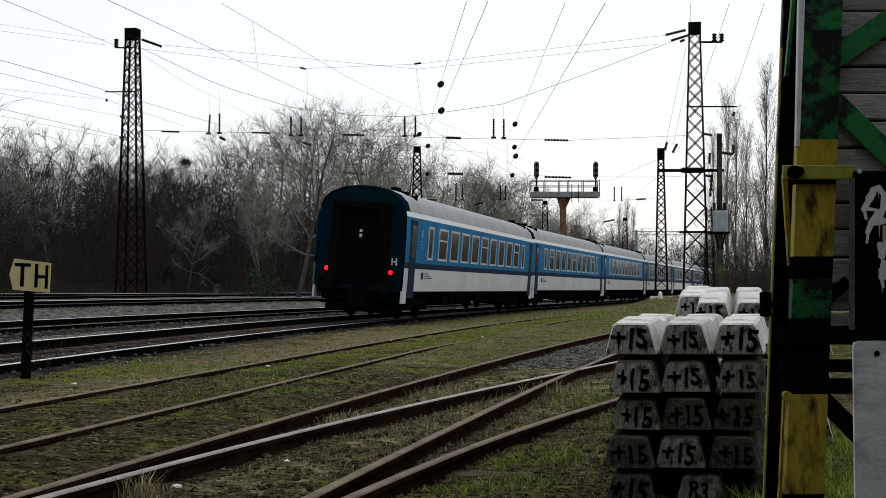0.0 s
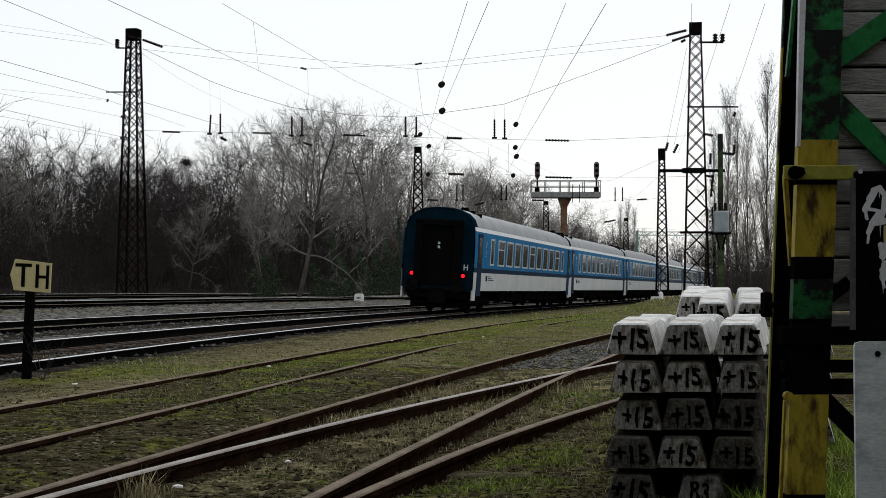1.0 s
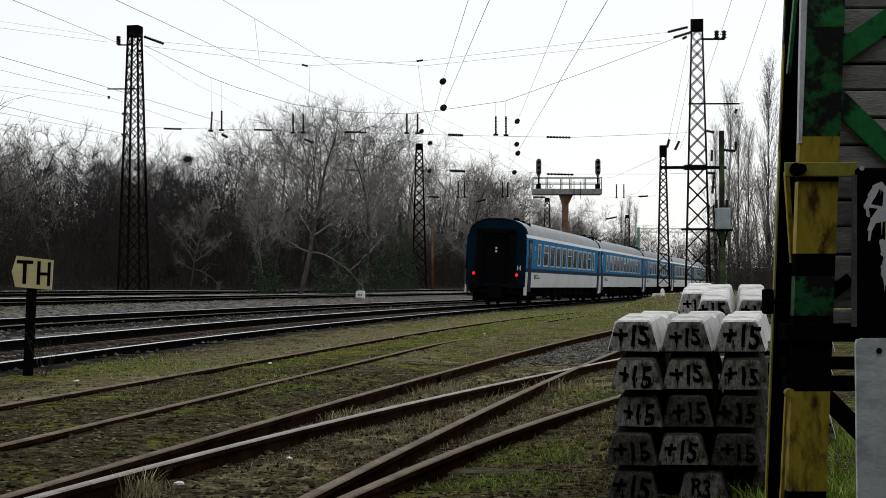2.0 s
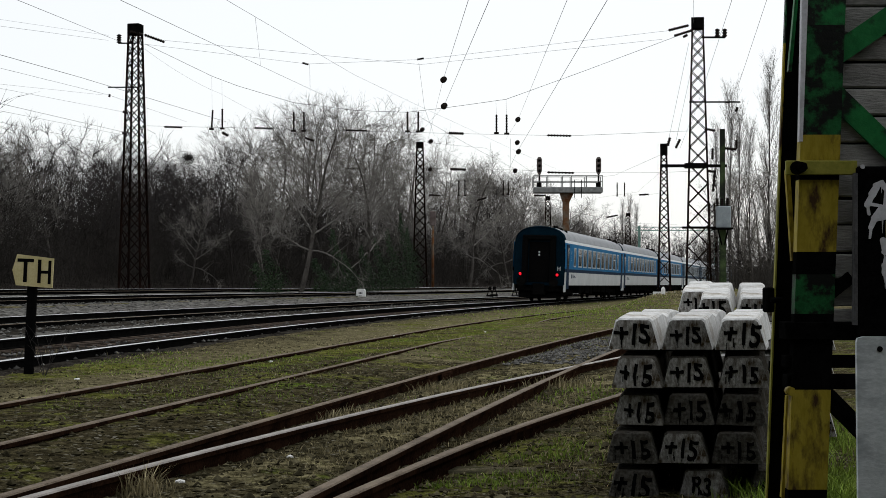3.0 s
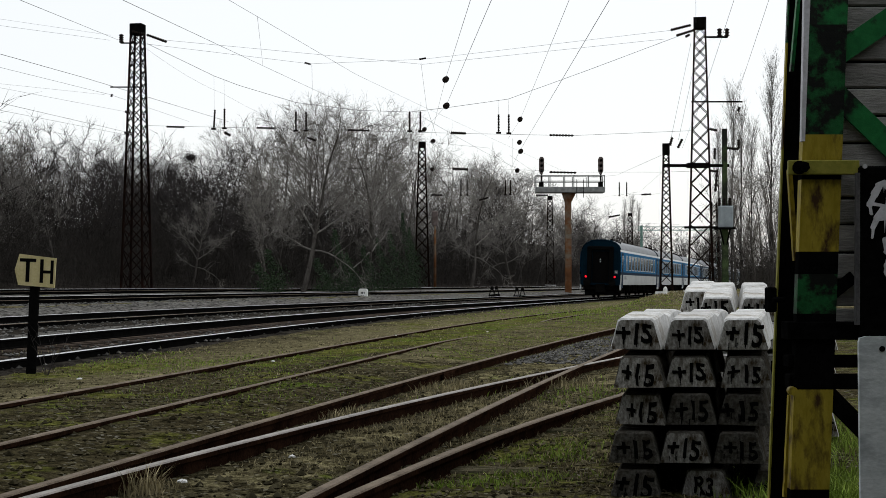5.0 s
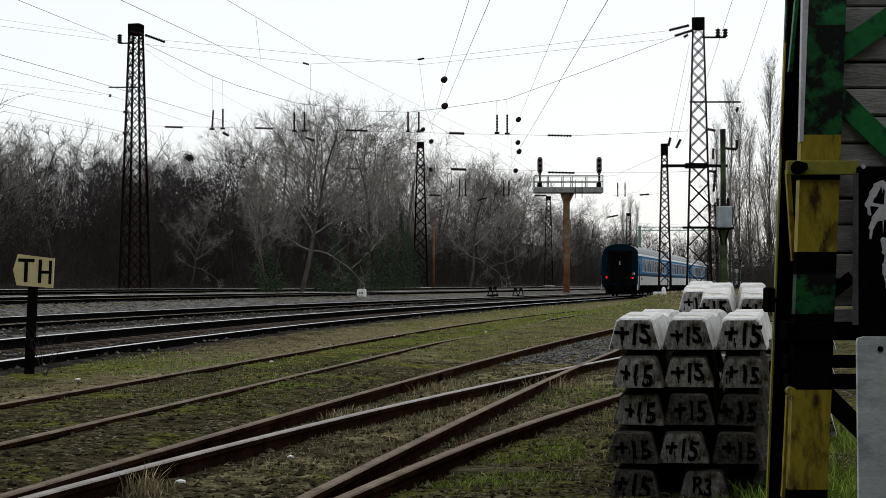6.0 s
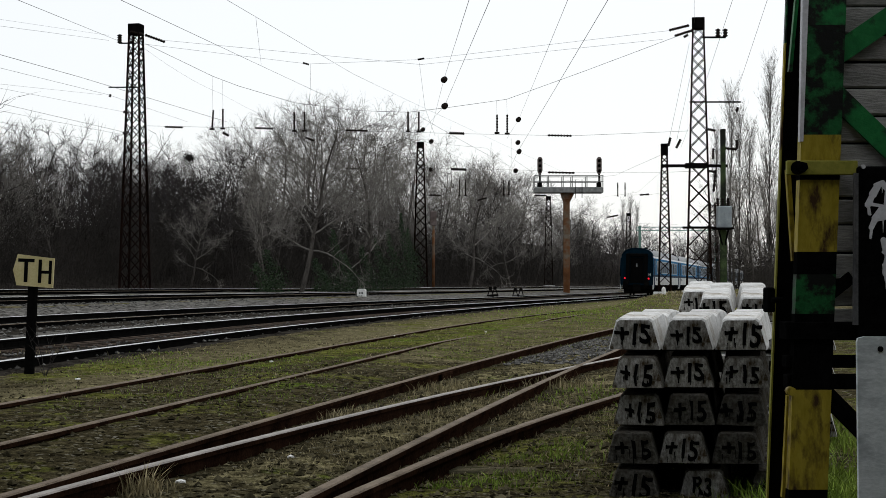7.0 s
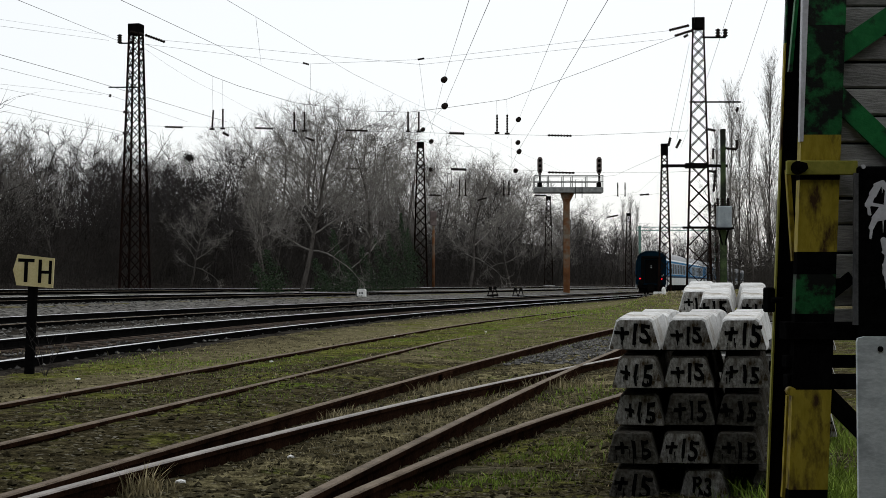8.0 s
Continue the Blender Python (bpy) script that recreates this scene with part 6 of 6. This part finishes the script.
def build_far():
    """Dense far trees that close the view behind the wood and at the end of the line."""
    rnd = random.Random(77)
    spots = []
    y = 60.0
    while y < 340:
        for d in (-47, -56, -68, -84):
            x = main_x(y, d + rnd.uniform(-4, 4))
            if -120 < 784 + 2650 * x / y < 1440:
                spots.append((x, y, rnd.uniform(0.8, 1.1), rnd.randrange(3)))
        y += 6.0
    for i in range(80):
        yy = rnd.uniform(330, 450)
        spots.append(((rnd.uniform(900, 1420) - 784) / 2650 * yy, yy, rnd.uniform(0.6, 1.1), rnd.randrange(3)))
    for i in range(170):
        yy = rnd.uniform(340, 470)
        spots.append(((rnd.uniform(980, 1430) - 784) / 2650 * yy, yy, rnd.uniform(0.75, 1.3), 3))
    packs = []
    for i in range(3):
        tr, tw = tree_segments(700 + i, 10, 3.6, (9, 5, 4, 0), 0.05)
        packs.append(tr + [(p, q, r0 * 1.4, r1 * 1.4) for p, q, r0, r1 in tw])
    packs.append([(p, q, r0 * 3, r1 * 3) for p, q, r0, r1 in shrub_segments(720, 9, 7, 8)])
    scatter("far_woods", packs, spots, M_TWIG, "dense leafless woods in the distance", "woods")


# ---- grass, gravel and debris ----
def blades(name, spots, material, label, rnd):
    """Thin bent blades: spots of (x, y, height, width, lean)."""
    verts, faces = [], []
    for x, y, h, w, ln in spots:
        z = ground_z(x, y) - 0.01
        a, b = rnd.uniform(0, 6.283), rnd.uniform(0, 6.283)
        ux, uy = math.cos(a) * w / 2, math.sin(a) * w / 2
        lx, ly = math.cos(b) * ln, math.sin(b) * ln
        o = len(verts)
        verts += [(x - ux, y - uy, z), (x + ux, y + uy, z), (x + ux * 0.7 + lx * 0.35, y + uy * 0.7 + ly * 0.35, z + h * 0.6), (x - ux * 0.7 + lx * 0.35, y - uy * 0.7 + ly * 0.35, z + h * 0.6), (x + lx, y + ly, z + h)]
        faces += [(o, o + 1, o + 2, o + 3), (o + 3, o + 2, o + 4)]
    me = bpy.data.meshes.new(name)
    me.from_pydata(verts, [], faces)
    me.materials.append(material)
    return tagged(new(name, me), label, "grass", kind="stuff")


def patch(cx, cy, sx, sy, n, h, rnd):
    out = []
    for _ in range(n):
        x, y = rnd.gauss(cx, sx), rnd.gauss(cy, sy)
        if y > 5.5:
            hh = h * rnd.uniform(0.4, 1.3)
            out.append((x, y, hh, rnd.uniform(0.004, 0.011) * max(1, y / 11), hh * rnd.uniform(0.1, 1.0)))
    return out


def build_litter():
    rnd = random.Random(41)
    green, straw = [], []
    for cx, cy, sx, sy, n, h in ((0.15, 8.7, 0.25, 0.12, 420, 0.045), (0.55, 9.1, 0.2, 0.1, 300, 0.045), (0.85, 10.3, 0.12, 0.3, 300, 0.05), (0.6, 9.9, 0.2, 0.12, 260, 0.045), (1.78, 7.0, 0.15, 0.7, 1500, 0.12), (1.75, 9.5, 0.2, 1.0, 1200, 0.1), (2.15, 8.2, 0.22, 0.8, 3000, 0.1), (2.9, 11, 0.35, 1.2, 2600, 0.1),
                                (0.2, 24.5, 0.9, 0.9, 700, 0.03), (1.5, 30, 1.6, 3, 900, 0.035), (4.5, 45, 2.0, 6, 1500, 0.045), (6.5, 58, 2.2, 6, 2400, 0.06), (-3.0, 20, 1.0, 1.4, 1800, 0.03),
                                (-4.5, 22, 1.2, 1.5, 1600, 0.035), (1.6, 15.5, 0.5, 1.0, 600, 0.06), (-2.2, 15, 0.8, 1.2, 700, 0.04)):
        green += patch(cx, cy, sx, sy, n, h, rnd)
    for cx, cy, sx, sy, n, h in ((-1.66, 8.3, 0.05, 0.05, 120, 0.15), (-1.72, 8.45, 0.12, 0.12, 160, 0.07), (-0.9, 13.4, 0.2, 0.3, 260, 0.08), (0.1, 16.4, 0.3, 0.5, 300, 0.1), (1.35, 17.0, 0.2, 0.5, 260, 0.12), (-0.15, 12.5, 0.5, 0.8, 1500, 0.04), (-0.3, 10.6, 0.45, 0.8, 1800, 0.035), (0.9, 9.6, 0.35, 0.7, 1200, 0.035), (1.6, 13.8, 0.4, 1.2, 1200, 0.04), (0.3, 14.6, 0.4, 1.0, 1200, 0.045), (-2.6, 17.5, 1.2, 2.0, 1500, 0.03), (-5.2, 22.5, 1.4, 2.0, 1600, 0.03),
                                (-0.8, 9.6, 0.4, 0.5, 800, 0.03), (0.6, 13.2, 0.5, 1.2, 1000, 0.035), (2.5, 26, 1.5, 4, 1400, 0.035), (-1.5, 26, 2, 4, 1600, 0.03), (7.5, 62, 3, 6, 1400, 0.05), (10.5, 70, 2.5, 4, 2200, 0.08), (0.5, 40, 2, 8, 1400, 0.035),
                                (-7.5, 23.2, 1.5, 0.9, 500, 0.1), (0.1, 9.2, 0.35, 0.35, 400, 0.03), (1.2, 12.0, 0.4, 1.0, 700, 0.03)):
        straw += patch(cx, cy, sx, sy, n, h, rnd)
    blades("grass", green, M_GRASS, "short green grass in patches on the yard", rnd)
    blades("dry_grass", straw, M_STRAW, "dry straw-coloured grass between the rails", rnd)
    spots = []
    for _ in range(11000):
        y = 7 + 26 * rnd.random() ** 1.8
        x = rnd.uniform(-0.3 * y - 0.5, 0.16 * y + 0.5)
        spots.append((x, y, ground_z(x, y) + 0.004, rnd.uniform(0.004, 0.02)))
    stones("gravel", spots, M_LUMP, "dark gravel and clods of earth on the yard", rnd)
    spots = []
    for _ in range(2600):
        y = 7.6 + 13 * rnd.random() ** 1.3
        x = rnd.uniform(THROUGH(y) - 2.2, BRANCH(y) + 3.2)
        spots.append((x, y, ground_z(x, y) + 0.006, 0.012 + 0.03 * rnd.random() ** 2.5))
    stones("clods", spots, M_LUMP, "dark clods and broken stone about the turnout", rnd)
    spots = []
    for _ in range(1500):
        y = rnd.uniform(21.5, 33)
        x = THROUGH(y) + rnd.uniform(0.15, 1.35)
        spots.append((x, y, ground_z(x, y) + 0.01, rnd.uniform(0.02, 0.045)))
    stones("fresh_ballast", spots, M_LOOSE, "blue-grey fresh ballast between the turnout rails", rnd)


M_LUMP = mat("earth_clods", (0.03, 0.026, 0.014), (0.11, 0.098, 0.06), 0.95, 0, 3, 20, 0.3, island=0.75)


build_ground()
build_ballast()
build_train()
build_masts()
build_crossbeam()
build_pole()
build_signal_bridge()
build_wires()
build_stack()
build_wagon()
build_sign()
build_light_blockers()
build_trackside()
build_far_gantry()
build_woods()
build_poplars()
build_far()
build_litter()
build_tracks()
build_yard_tracks()


def motions():
    times = [i * 0.5 for i in range(17)]
    for i, c in enumerate(COACHES):
        walk(c, [(t, place_on_line(S_START + i * LEN + SPEED * t)) for t in times])


motions()
